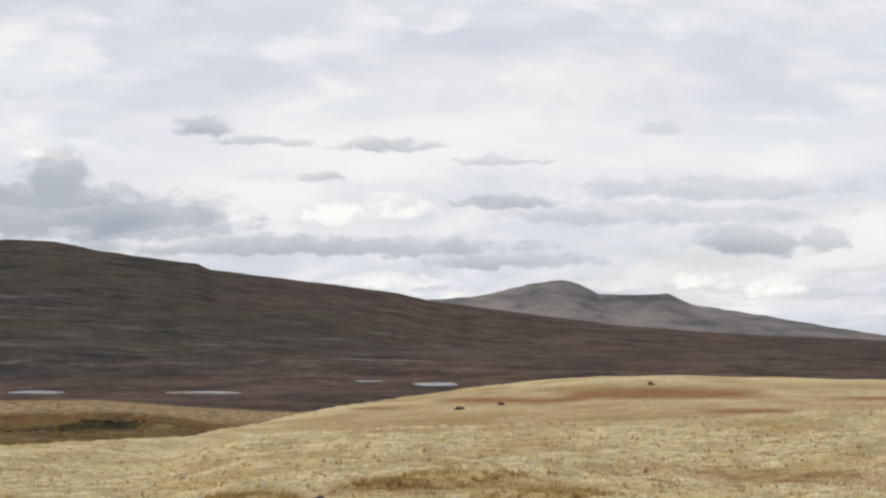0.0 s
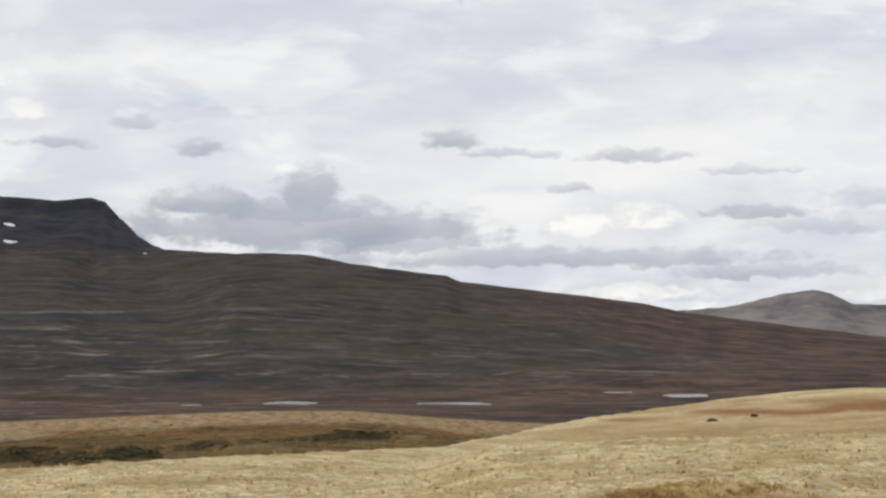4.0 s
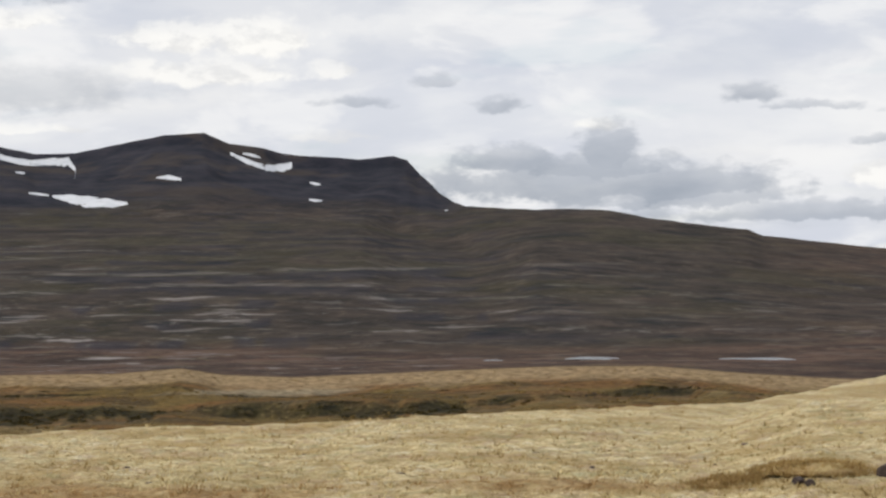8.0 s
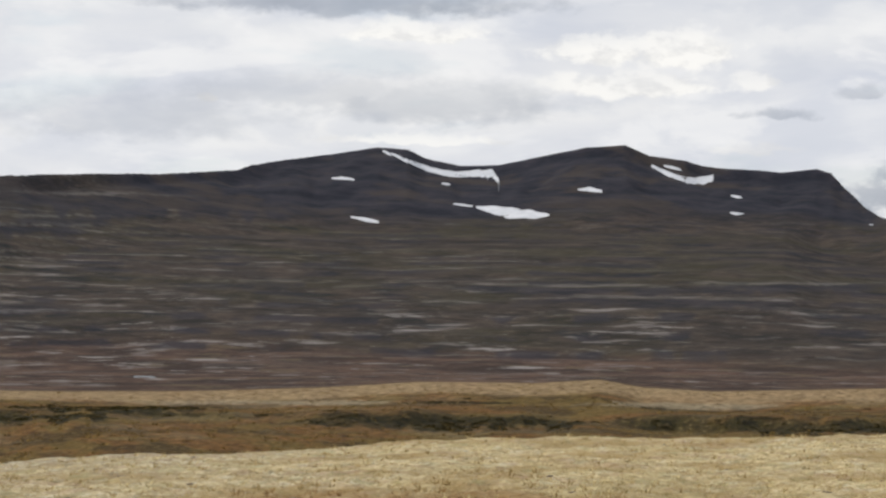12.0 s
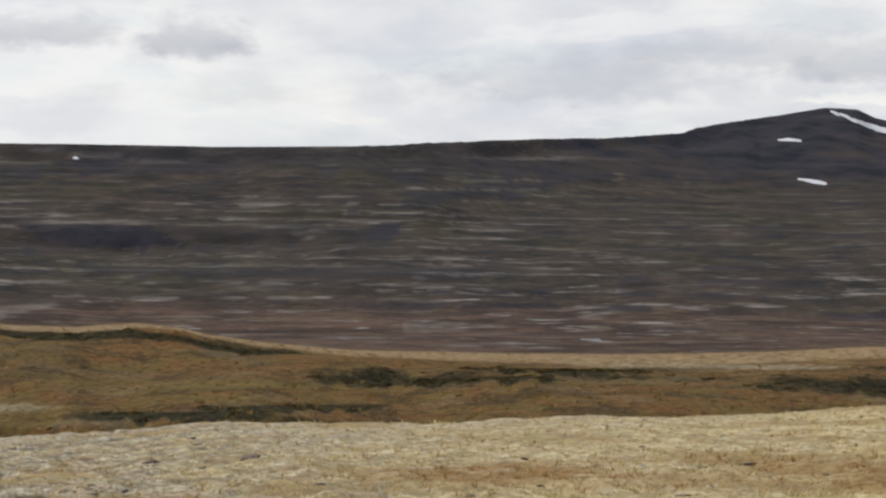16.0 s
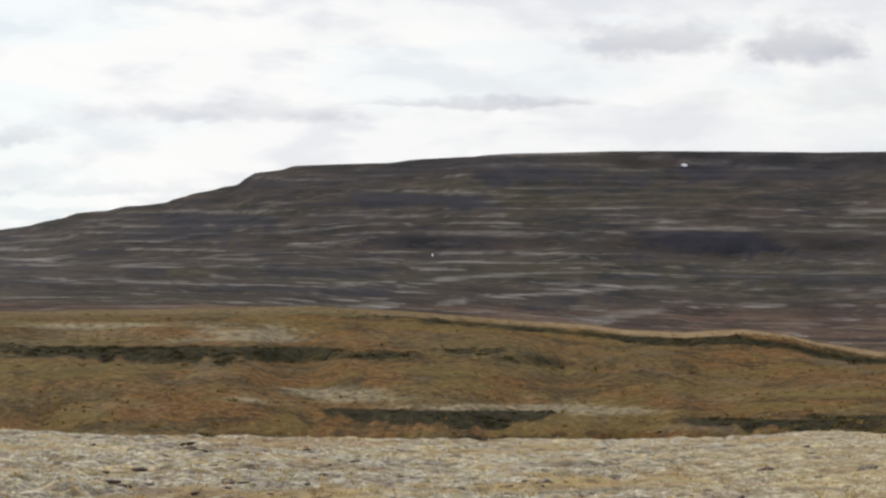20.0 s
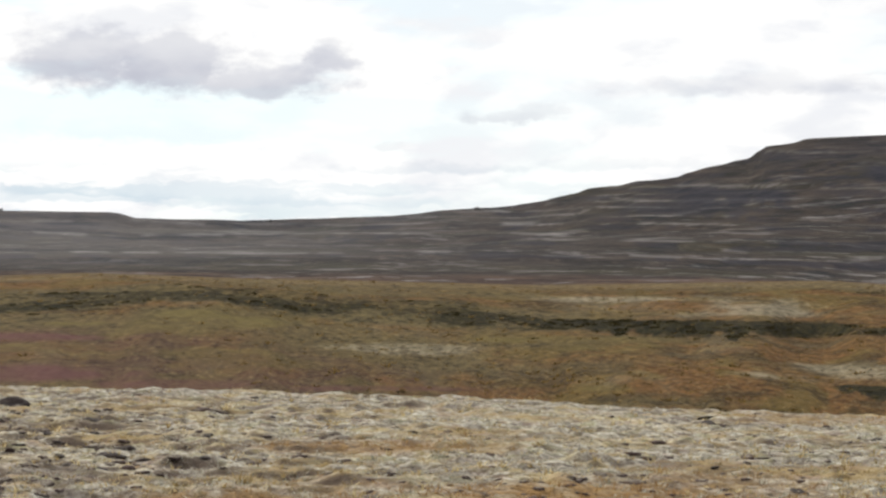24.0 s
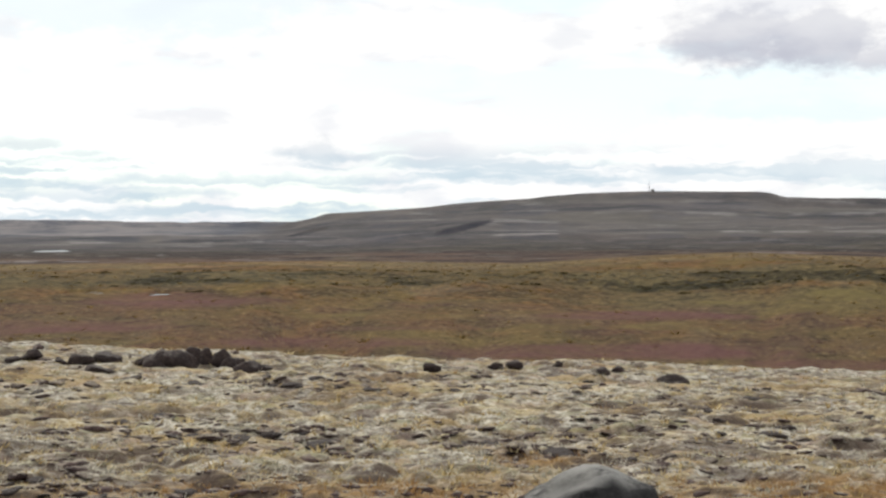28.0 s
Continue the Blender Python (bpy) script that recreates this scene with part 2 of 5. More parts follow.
def heath_material():
    """Ground cover by zone: pale lichen and straw near by, golden sedge in the dips, red bog, brown valley, dark heath with pale gravel."""
    m, n = material("heath_ground")
    p = here(n)
    flat = n.vec("MULTIPLY", p, (1, 1, 0.3))
    fine = n.noise(p, 18.0, 4.0, 0.7)
    tuft = n.noise(p, 4.5, 5.0, 0.65)
    patch = n.noise(flat, 0.6, 5.0, 0.62)
    mottle = n.noise(p, 9.0, 5.0, 0.72)
    blotch = n.noise(p, 6.5, 4.0, 0.7, 0.4)
    # near ground
    straw = n.mix(n.span(fine, 0.32, 0.68), (0.38, 0.275, 0.125), (0.74, 0.62, 0.37))
    straw = n.mix(n.span(tuft, 0.50, 0.66, 0.0, 0.8), straw, (0.74, 0.68, 0.50))
    straw = n.mix(n.span(mottle, 0.54, 0.64, 0.0, 0.85), straw, (0.21, 0.165, 0.062))
    straw = n.mix(n.span(blotch, 0.57, 0.68, 0.0, 0.6), straw, (0.34, 0.31, 0.11))
    straw = n.mix(n.math("MULTIPLY", n.span(patch, 0.46, 0.62), 0.65), straw, (0.33, 0.23, 0.095))
    straw = n.mix(n.math("MULTIPLY", n.span(n.noise(flat, 0.22, 4.0, 0.6), 0.50, 0.64), 0.4), straw, (0.32, 0.25, 0.10))
    pale = n.mix(n.span(fine, 0.36, 0.62), (0.22, 0.182, 0.134), (0.67, 0.63, 0.515))
    pale = n.mix(n.span(mottle, 0.52, 0.59, 0.0, 0.9), pale, (0.085, 0.066, 0.052))
    pale = n.mix(n.span(blotch, 0.57, 0.66, 0.0, 0.7), pale, (0.24, 0.205, 0.085))
    pale = n.mix(n.math("MULTIPLY", n.span(n.noise(p, 2.6, 5.0, 0.65), 0.54, 0.64), 0.65), pale, n.mix(fine, (0.25, 0.165, 0.06), (0.52, 0.40, 0.19)))
    pale = n.mix(n.math("MULTIPLY", n.span(patch, 0.50, 0.66), 0.8), pale, (0.36, 0.25, 0.105))
    lichen = n.math("MULTIPLY", cover(n, "lichen"), n.span(n.noise(p, 1.1, 4.0, 0.6), 0.25, 0.5), clamp=True)
    near = n.mix(lichen, straw, pale)
    near = n.mix(n.span(n.noise(p, 2.3, 4.0, 0.65), 0.52, 0.64, 0.0, 0.4), near, n.mix(fine, (0.22, 0.135, 0.10), (0.46, 0.33, 0.255)))
    near = n.mix(n.span(n.noise(p, 3.1, 4.0, 0.65, 0.3), 0.54, 0.64, 0.0, 0.5), near, n.mix(fine, (0.16, 0.15, 0.07), (0.42, 0.41, 0.23)))
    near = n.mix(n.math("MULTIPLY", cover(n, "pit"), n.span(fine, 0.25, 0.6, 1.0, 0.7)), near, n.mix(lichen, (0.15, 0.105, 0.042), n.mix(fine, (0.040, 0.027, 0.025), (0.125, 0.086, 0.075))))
    near = n.mix(n.math("MULTIPLY", cover(n, "rust"), n.span(tuft, 0.36, 0.62, 0.45, 1.0)), near, n.mix(n.span(fine, 0.3, 0.7), (0.145, 0.078, 0.032), (0.37, 0.235, 0.10)))
    near = n.mix(n.math("MULTIPLY", cover(n, "red"), n.span(tuft, 0.3, 0.6, 0.7, 1.0)), near, n.mix(n.span(fine, 0.3, 0.7), (0.15, 0.066, 0.028), (0.31, 0.155, 0.065)))
    # middle ground
    sep = n.add("ShaderNodeSeparateXYZ", i0=p)
    along = n.math("MULTIPLY", n.math("ARCTAN2", n.math("MULTIPLY", sep.outputs[0], -1.0), sep.outputs[1]), 1000.0)
    out = n.vec("LENGTH", n.vec("MULTIPLY", p, (1, 1, 0)))
    strip = n.add("ShaderNodeCombineXYZ", i0=along, i1=out, i2=n.math("MULTIPLY", sep.outputs[2], 4.0)).outputs[0]
    clump = n.noise(n.vec("MULTIPLY", strip, (0.34, 0.5, 0.7)), 0.6, 6.0, 0.66)
    def spread(size, shift, wide=0.2):
        return n.noise(n.vec("ADD", n.vec("MULTIPLY", strip, (wide, 0.42, 0.5)), (0.0, 0.0, shift)), size, 5.0, 0.62, 0.3)

    sedge = n.mix(n.span(clump, 0.28, 0.72), (0.066, 0.033, 0.0115), (0.185, 0.096, 0.031))
    sedge = n.mix(n.math("MULTIPLY", n.span(spread(0.10, 5.0), 0.46, 0.56), 0.55), sedge, n.mix(clump, (0.070, 0.056, 0.016), (0.15, 0.12, 0.034)))
    sedge = n.mix(n.math("MULTIPLY", n.span(spread(0.14, 9.0), 0.48, 0.58), 0.85), sedge, n.mix(clump, (0.028, 0.019, 0.008), (0.075, 0.048, 0.018)))
    sedge = n.mix(n.math("MULTIPLY", n.math("ADD", n.span(spread(0.09, 13.0), 0.53, 0.64, 0.0, 0.4), cover(n, "pale"), clamp=True), n.span(clump, 0.56, 0.36, 0.45, 1.0)), sedge, n.mix(n.span(clump, 0.35, 0.65), (0.12, 0.098, 0.062), (0.31, 0.265, 0.18)))
    sedge = n.mix(cover(n, "olive"), sedge, n.mix(n.span(clump, 0.34, 0.62), (0.043, 0.034, 0.017), (0.130, 0.100, 0.043)))
    sedge = n.mix(cover(n, "crest"), sedge, n.mix(n.span(clump, 0.32, 0.66), (0.16, 0.105, 0.056), (0.37, 0.27, 0.155)))
    # bank faces: dark scrub tone with their shade painted in
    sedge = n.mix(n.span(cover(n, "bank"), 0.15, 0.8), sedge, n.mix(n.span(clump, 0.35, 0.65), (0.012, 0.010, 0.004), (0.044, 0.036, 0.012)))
    bog = n.mix(n.span(spread(0.13, 21.0, 0.09), 0.42, 0.56), n.mix(clump, (0.058, 0.031, 0.025), (0.118, 0.064, 0.050)), n.mix(clump, (0.052, 0.036, 0.021), (0.12, 0.082, 0.042)))
    bog = n.mix(n.math("MULTIPLY", n.span(spread(0.16, 25.0, 0.09), 0.50, 0.62), 0.85), bog, n.mix(clump, (0.080, 0.062, 0.024), (0.18, 0.132, 0.050)))
    bog = n.mix(n.math("MULTIPLY", n.span(clump, 0.55, 0.75), 0.5), bog, (0.05, 0.032, 0.02))
    bog = n.mix(0.45, bog, sedge)
    mid = n.mix(n.math("MULTIPLY", cover(n, "bog"), n.span(n.noise(flat, 0.03, 4.0), 0.25, 0.45), clamp=True), sedge, bog)
    mote = n.noise(n.vec("MULTIPLY", strip, (0.45, 0.9, 1.2)), 0.6, 5.0, 0.72)
    mid = n.mix(n.span(mote, 0.55, 0.66, 0.0, 0.8), mid, (0.024, 0.016, 0.009))
    mid = n.mix(n.span(mote, 0.45, 0.35, 0.0, 0.55), mid, (0.25, 0.18, 0.085))
    mid = n.mix(n.math("MULTIPLY", cover(n, "pale"), n.span(mote, 0.60, 0.42, 0.05, 0.6)), mid, n.mix(n.span(clump, 0.35, 0.65), (0.17, 0.14, 0.09), (0.36, 0.31, 0.215)))
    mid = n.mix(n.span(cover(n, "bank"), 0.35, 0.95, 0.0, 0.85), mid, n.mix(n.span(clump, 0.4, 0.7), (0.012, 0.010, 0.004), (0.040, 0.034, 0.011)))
    mid = n.mix(n.math("MULTIPLY", cover(n, "wine"), n.span(spread(0.2, 31.0, 0.06), 0.36, 0.56, 1.0, 0.5)), mid, n.mix(clump, (0.072, 0.032, 0.029), (0.155, 0.075, 0.064)))
    mid = n.mix(n.math("MULTIPLY", cover(n, "moss"), n.span(spread(0.2, 35.0, 0.08), 0.36, 0.56, 0.8, 0.25)), mid, n.mix(clump, (0.085, 0.066, 0.020), (0.19, 0.145, 0.05)))
    # painted shade: hummock faces turned to the eye go dark brown
    near = n.mix(n.math("MULTIPLY", cover(n, "face_shade"), n.span(fine, 0.25, 0.6, 0.5, 1.0)), near, n.mix(fine, (0.045, 0.032, 0.026), (0.15, 0.11, 0.08)))
    # valley and slopes
    valley = n.mix(n.span(n.noise(flat, 0.014, 7.0, 0.68), 0.38, 0.64), (0.034, 0.023, 0.019), (0.098, 0.060, 0.044))
    valley = n.mix(n.math("MULTIPLY", n.span(n.noise(flat, 0.03, 5.0, 0.6), 0.56, 0.68), 0.6), valley, (0.13, 0.10, 0.06))
    slope = n.mix(n.span(n.noise(flat, 0.016, 7.0, 0.7), 0.36, 0.64), (0.021, 0.0185, 0.0165), (0.058, 0.0445, 0.0365))
    slope = n.mix(n.math("MULTIPLY", n.span(n.noise(flat, 0.0035, 5.0, 0.62), 0.46, 0.60), 0.6), slope, (0.040, 0.036, 0.020))
    slope = n.mix(n.span(n.noise(n.vec("MULTIPLY", strip, (2.6, 1.8, 1)), 0.008, 6.0, 0.66), 0.55, 0.66), slope, (0.017, 0.018, 0.019))
    far = n.mix(cover(n, "slope"), valley, slope)
    speck = n.noise(n.vec("MULTIPLY", strip, (1.5, 1.2, 1)), 0.06, 6.0, 0.72)
    far = n.mix(n.span(speck, 0.50, 0.62, 0.0, 0.75), far, n.mix(0.45, (0.014, 0.014, 0.014), far))
    far = n.mix(n.span(speck, 0.46, 0.34, 0.0, 0.6), far, (0.105, 0.080, 0.062))
    gravel = n.span(n.noise(n.vec("MULTIPLY", strip, (1.9, 2.3, 1)), 0.013, 7.0, 0.70, 0.1), 0.54, 0.60)
    gravel = n.math("MULTIPLY", gravel, n.span(n.noise(n.vec("MULTIPLY", strip, (1.0, 1.5, 1)), 0.045, 5.0, 0.65), 0.38, 0.54))
    far = n.mix(n.math("MULTIPLY", gravel, cover(n, "gravel"), clamp=True), far, n.mix(n.noise(p, 0.05, 4.0), (0.15, 0.134, 0.128), (0.29, 0.268, 0.256)))
    scree = n.mix(n.span(n.noise(n.vec("MULTIPLY", p, (1, 1, 1.5)), 0.016, 8.0, 0.72), 0.34, 0.68), (0.012, 0.0135, 0.021), (0.034, 0.032, 0.041))
    scree = n.mix(n.math("MULTIPLY", n.span(n.noise(p, 0.006, 6.0, 0.66), 0.50, 0.62), 0.65), scree, (0.052, 0.041, 0.034))
    far = n.mix(n.math("MULTIPLY", cover(n, "line"), n.span(speck, 0.35, 0.6, 0.9, 0.35)), far, (0.215, 0.198, 0.187))
    far = n.mix(cover(n, "scree"), far, scree)
    # painted haze: pale bluish tint of the distant fells
    far = n.mix(cover(n, "haze_tint"), far, n.mix(n.span(n.noise(n.vec("MULTIPLY", p, (1, 1, 3)), 0.005, 7.0, 0.68), 0.36, 0.62), (0.080, 0.088, 0.112), (0.25, 0.23, 0.225)))
    c = n.mix(cover(n, "middle"), near, mid)
    c = n.mix(cover(n, "far"), c, far)
    hgt = n.math("ADD", n.math("MULTIPLY", tuft, 0.7), n.math("MULTIPLY", fine, 0.4))
    finish(n, c, 1.0, hgt, 0.12, 0.8, 0.075)
    return m


def rock_material(name, low, high, lichen_or_lit_top, much=0.5):
    m, n = material(name)
    p = n.add("ShaderNodeTexCoord").outputs["Object"]
    grain = n.noise(p, 22.0, 6.0, 0.7)
    blot = n.noise(p, 5.0, 4.0, 0.6)
    c = n.mix(n.span(grain, 0.3, 0.72), low, high)
    c = n.mix(n.span(n.noise(p, 2.2, 3.0), 0.5, 0.62, 0.0, 0.5), c, low)
    up = n.add("ShaderNodeSeparateXYZ", i0=n.add("ShaderNodeNewGeometry").outputs["Normal"]).outputs[2]
    # paler where it faces up: lichen, or the boulder's painted lit top
    on = n.math("MULTIPLY", n.span(up, 0.72, 0.97), n.span(blot, 0.36, 0.56))
    c = n.mix(n.math("MULTIPLY", on, much), c, lichen_or_lit_top)
    finish(n, c, 0.88, grain, 0.03, 0.7)
    return m


def blade_material(name, low, high, through_light=0.45):
    m, n = material(name)
    rnd = n.add("ShaderNodeNewGeometry").outputs["Random Per Island"]
    c = n.mix(rnd, low, high)
    c = n.mix(n.math("MULTIPLY", n.span(n.noise(here(n), 7.0, 4.0, 0.7), 0.52, 0.62), 0.8), c, tuple(v * k for v, k in zip(low, (0.62, 0.68, 0.6))))
    c = n.mix(n.math("MULTIPLY", n.span(n.noise(here(n), 0.6, 4.0, 0.6), 0.46, 0.62), 0.4), c, tuple(0.85 * v for v in low))
    d = n.add("ShaderNodeBsdfDiffuse", Color=c)
    t = n.add("ShaderNodeBsdfTranslucent", Color=c)
    n.add("ShaderNodeOutputMaterial", i0=n.add("ShaderNodeMixShader", i0=through_light, i1=d, i2=t))
    return m


def snow_material():
    m, n = material("old_snow")
    g = n.noise(here(n), 0.08, 5.0)
    finish(n, n.mix(n.span(g, 0.3, 0.7), (0.46, 0.48, 0.52), (0.60, 0.61, 0.64)), 0.7, g, 0.5, 0.3)
    return m


def water_material():
    m, n = material("pond_water")
    g = n.noise(here(n), 1.2, 3.0)
    s = finish(n, (0.03, 0.035, 0.04), 0.22, g, 0.03, 0.25, 0.5)
    return m


HEATH = heath_material()
SNOW = snow_material()
WATER = water_material()
DARK_ROCK = rock_material("dark_rock", (0.022, 0.015, 0.013), (0.080, 0.057, 0.048), (0.17, 0.155, 0.14), 0.4)
# dark sides and a lit top put into the boulder's colour
BOULDER_ROCK = rock_material("boulder_rock", (0.012, 0.0115, 0.011), (0.050, 0.047, 0.045), (0.36, 0.35, 0.32), 0.7)
GREY_ROCK = rock_material("grey_rock", (0.022, 0.021, 0.021), (0.085, 0.080, 0.078), (0.34, 0.34, 0.31), 0.45)
HUMMOCK = rock_material("grass_mound", (0.24, 0.155, 0.07), (0.46, 0.34, 0.16), (0.48, 0.39, 0.18), 0.5)
TURF = rock_material("turf_hummock", (0.040, 0.026, 0.024), (0.15, 0.098, 0.084), (0.40, 0.35, 0.26), 0.65)
STRAW = blade_material("straw_grass", (0.29, 0.195, 0.08), (0.70, 0.585, 0.33))
RUST = blade_material("rust_grass", (0.22, 0.115, 0.045), (0.45, 0.29, 0.125))
SHRUB = blade_material("shrub_leaves", (0.020, 0.0165, 0.006), (0.062, 0.047, 0.016), 0.3)
SEDGE = blade_material("sedge_blades", (0.085, 0.055, 0.02), (0.30, 0.20, 0.075))
LICHEN = blade_material("reindeer_lichen", (0.31, 0.28, 0.215), (0.64, 0.61, 0.50), 0.35)
STEEL, _n = material("galvanised_steel")
finish(_n, (0.32, 0.33, 0.34), 0.5)
CONCRETE, _n = material("hut_walls")
finish(_n, _n.mix(_n.noise(here(_n), 1.5), (0.16, 0.15, 0.14), (0.26, 0.25, 0.24)), 0.85)

# ---- land ----
# Bearings in degrees to the left of +y; distances and heights in metres.
# crest of the near slope: bearing, distance, height
NEAR_CREST = [
    (-14, 62, -0.67), (-7.5, 59, -0.45), (-4.6, 58, -0.42), (-1.5, 57, -0.63), (1.3, 55, -0.93), (3.8, 49, -0.98), (5.1, 45, -1.01),
    (7.2, 39, -0.92), (12.2, 30, -0.43), (16.5, 28, -0.35), (19, 28, -0.43), (24, 28, -0.46), (28.5, 28, -0.5), (32, 27, -0.6),
    (37, 27, -0.65), (41, 27, -0.74), (46.5, 27, -0.72), (48.9, 27, -0.8), (52.8, 27, -0.89), (58, 27, -0.92), (66, 26, -0.79),
    (70.5, 26, -0.67), (78.3, 26, -0.57), (85, 26, -0.47), (92, 25, -0.33), (98, 25, -0.2), (104, 25, -0.05)]
# a nearer fold of that slope: bearing, degrees over eye level
FRONT_FOLD = [(-14, -2.8), (-10.8, -2.94), (-5.8, -3.21), (-1.8, -3.34), (1.45, -3.43), (4.7, -3.66), (7.9, -3.78), (12, -3.85)]
# low ridge across the middle ground, 330 m off: bearing, height
MIDDLE_RIDGE = [
    (-14, -15.1), (0, -17.4), (5, -16.2), (7.2, -15.4), (9.8, -14.1), (12.4, -14.1), (14.7, -14.5), (16.9, -14.9), (20, -15.5), (22, -14.9),
    (23.2, -13.7), (25, -14.4), (28.4, -14.3), (31, -15.3), (35, -16.0), (38.5, -16.0), (43, -15.5), (45.6, -14.1), (47.15, -12.8),
    (47.8, -11.8), (49.1, -10.9), (50.0, -11.15), (50.8, -11.55), (52.5, -11.2), (53.6, -10.4), (56, -9.6), (58.7, -8.4), (61.5, -7.6), (66.3, -8.3), (70, -8.7), (74, -8.2), (78.3, -7.7),
    (82.4, -6.9), (84.6, -7.3), (88.5, -8.7), (94.3, -8.1), (104, -8.2)]
# skyline crests: bearing, distance, height
LONG_SHOULDER = [
    (-13, 2602, -44.0), (-10.8, 2608, -40.3), (-8.2, 2614, -35.8), (-5.0, 2622, -24.5), (-1.8, 2631, -6.2), (0.3, 2635, 6.6), (1.3, 2638, 17.7), (3.5, 2644, 31.1),
    (6.6, 2667, 48.6), (7.0, 2679, 56.8), (8.3, 2715, 65.1), (9.8, 2756, 75.7), (10.9, 2786, 87.7), (12.3, 2825, 92.4), (13, 2844, 92.0), (15, 2900, 99.8)]
MOUNTAIN = [
    (15.4, 3075, 114.4), (15.8, 3250, 135.5), (16.2, 3425, 167.9), (16.4, 3512, 182.6), (16.7, 3601, 209.2), (17.1, 3603, 216.3), (18.1, 3610, 209.8),
    (19.3, 3619, 217.9), (20.3, 3626, 224.0), (20.8, 3629, 233.7), (21.8, 3636, 242.5), (22.5, 3641, 262.6), (23.6, 3649, 259.9), (24.6, 3656, 247.6),
    (26.1, 3666, 227.1), (27.2, 3674, 226.9), (28.2, 3681, 239.6), (28.7, 3684, 256.0), (29.6, 3690, 259.6), (31.2, 3672, 243.6), (33.2, 3392, 207.9),
    (33.6, 3336, 196.3), (35.7, 3042, 170.6)]
TABLELAND = [
    (37.4, 2860, 160.0), (39.7, 2630, 143.6), (42.9, 2500, 130.4), (47, 2500, 128.2), (49.3, 2500, 130.0), (52.6, 2500, 130.4), (56.6, 2500, 124.5),
    (59.1, 2500, 115.3), (61.8, 2498, 108.4), (63.15, 2476, 96.5), (63.6, 2468, 83.0), (65.17, 2437, 66.8), (65.55, 2429, 60.3), (68.12, 2378, 43.8), (68.75, 2365, 35.6)]
MAST_HILL = [
    (70.15, 2337, 23.2), (72.0, 2310, 17.6), (73.75, 2302, 9.8), (75.4, 2295, 7.0), (78.1, 2281, 4.8), (81, 2272, 7.2), (81.8, 2270, 12.5), (84.95, 2260, 14.0),
    (87.89, 2250, 8.7), (89.67, 2245, 2.4), (92.1, 2237, -5.4), (94.04, 2231, -10.1), (95.33, 2227, -21.7), (97, 2222, -24.0), (104, 2200, -27.2)]
FAR_FELLS = [
    (-14, -78.0), (-12.6, -62.0), (-10.79, -40), (-9.27, -22.7), (-8.18, -8.6), (-7.07, 6.3), (-6.76, 18.9), (-6.44, 32.2), (-5.81, 30.7), (-5.17, 27.5), (-4.45, 26.5),
    (-3.89, 47.9), (-3.41, 54.2), (-2.6, 49.5), (-1.8, 35.4), (-0.83, 16.5), (0.31, 10.2), (2, -10), (6, -53.4), (92, -40), (98, -32.0), (104, -30.0)]


def column(table, k):
    return [row[k] for row in table]


def lattice(ix, iy, seed):
    h = (ix * 374761393 + iy * 668265263 + seed * 1442695041) & 0xFFFFFFFF
    h = ((h ^ (h >> 13)) * 1274126177) & 0xFFFFFFFF
    return ((h ^ (h >> 16)) & 0xFFFF) / 65535.0


def rough(x, y, size, octaves=4, seed=1, gain=0.5):
    """Smooth value noise over the plan, about -1 to 1."""
    total, amp, norm = np.zeros(np.broadcast(x, y).shape), 1.0, 0.0
    for k in range(octaves):
        u, v = x / size * 2.03**k + 17.3 * k, y / size * 2.03**k - 9.1 * k
        ix, iy = np.floor(u).astype(np.int64), np.floor(v).astype(np.int64)
        fx, fy = u - ix, v - iy
        fx, fy = fx * fx * (3 - 2 * fx), fy * fy * (3 - 2 * fy)
        a, b = lattice(ix, iy, seed + k), lattice(ix + 1, iy, seed + k)
        c, d = lattice(ix, iy + 1, seed + k), lattice(ix + 1, iy + 1, seed + k)
        total += amp * (2 * ((a * (1 - fx) + b * fx) * (1 - fy) + (c * (1 - fx) + d * fx) * fy) - 1)
        norm += amp
        amp *= gain
    return total / norm * 1.6


def rough_in(lo, hi, x, y, *rest):
    """rough() between the distances lo and hi of a fan, nothing elsewhere."""
    far = np.hypot(x[0], y[0])
    sel = (far >= lo) & (far <= hi)
    out = np.zeros(x.shape)
    out[:, sel] = rough(x[:, sel], y[:, sel], *rest)
    return out


def step(v, lo, hi):
    t = np.clip((v - lo) / (hi - lo), 0, 1)
    return t * t * (3 - 2 * t)


def seen_height(tilt, dist):
    """Height of a place that lies tilt degrees over eye level at dist."""
    return EYE + dist * np.tan(np.radians(tilt))


SKYLINE = LONG_SHOULDER + MOUNTAIN + TABLELAND + MAST_HILL
# cut banks in the middle ground: bearing, degrees under eye level, height of the bank in degrees
UPPER_BANK = [
    (-14, -2.9, 0.05), (4, -3.2, 0.05), (8, -3.3, 0.2), (16, -3.72, 0.36), (24, -3.82, 0.42), (30, -3.7, 0.34), (36, -3.6, 0.36), (43, -3.6, 0.3), (45.5, -3.55, 0.06), (52, -3.3, 0.05), (55.8, -3.05, 0.25),
    (61.5, -3.03, 0.4), (65.5, -3.05, 0.4), (68.7, -2.94, 0.34), (71.3, -2.71, 0.65), (74.2, -2.57, 0.77), (76.6, -2.4, 0.81), (78.4, -2.15, 0.6), (80.4, -2.0, 0.43), (82.5, -2.23, 0.66), (85.7, -2.27, 0.66), (87.3, -2.22, 0.48),
    (89.7, -2.12, 0.36), (93.7, -2.08, 0.41), (98.6, -1.99, 0.32), (104, -1.95, 0.3)]
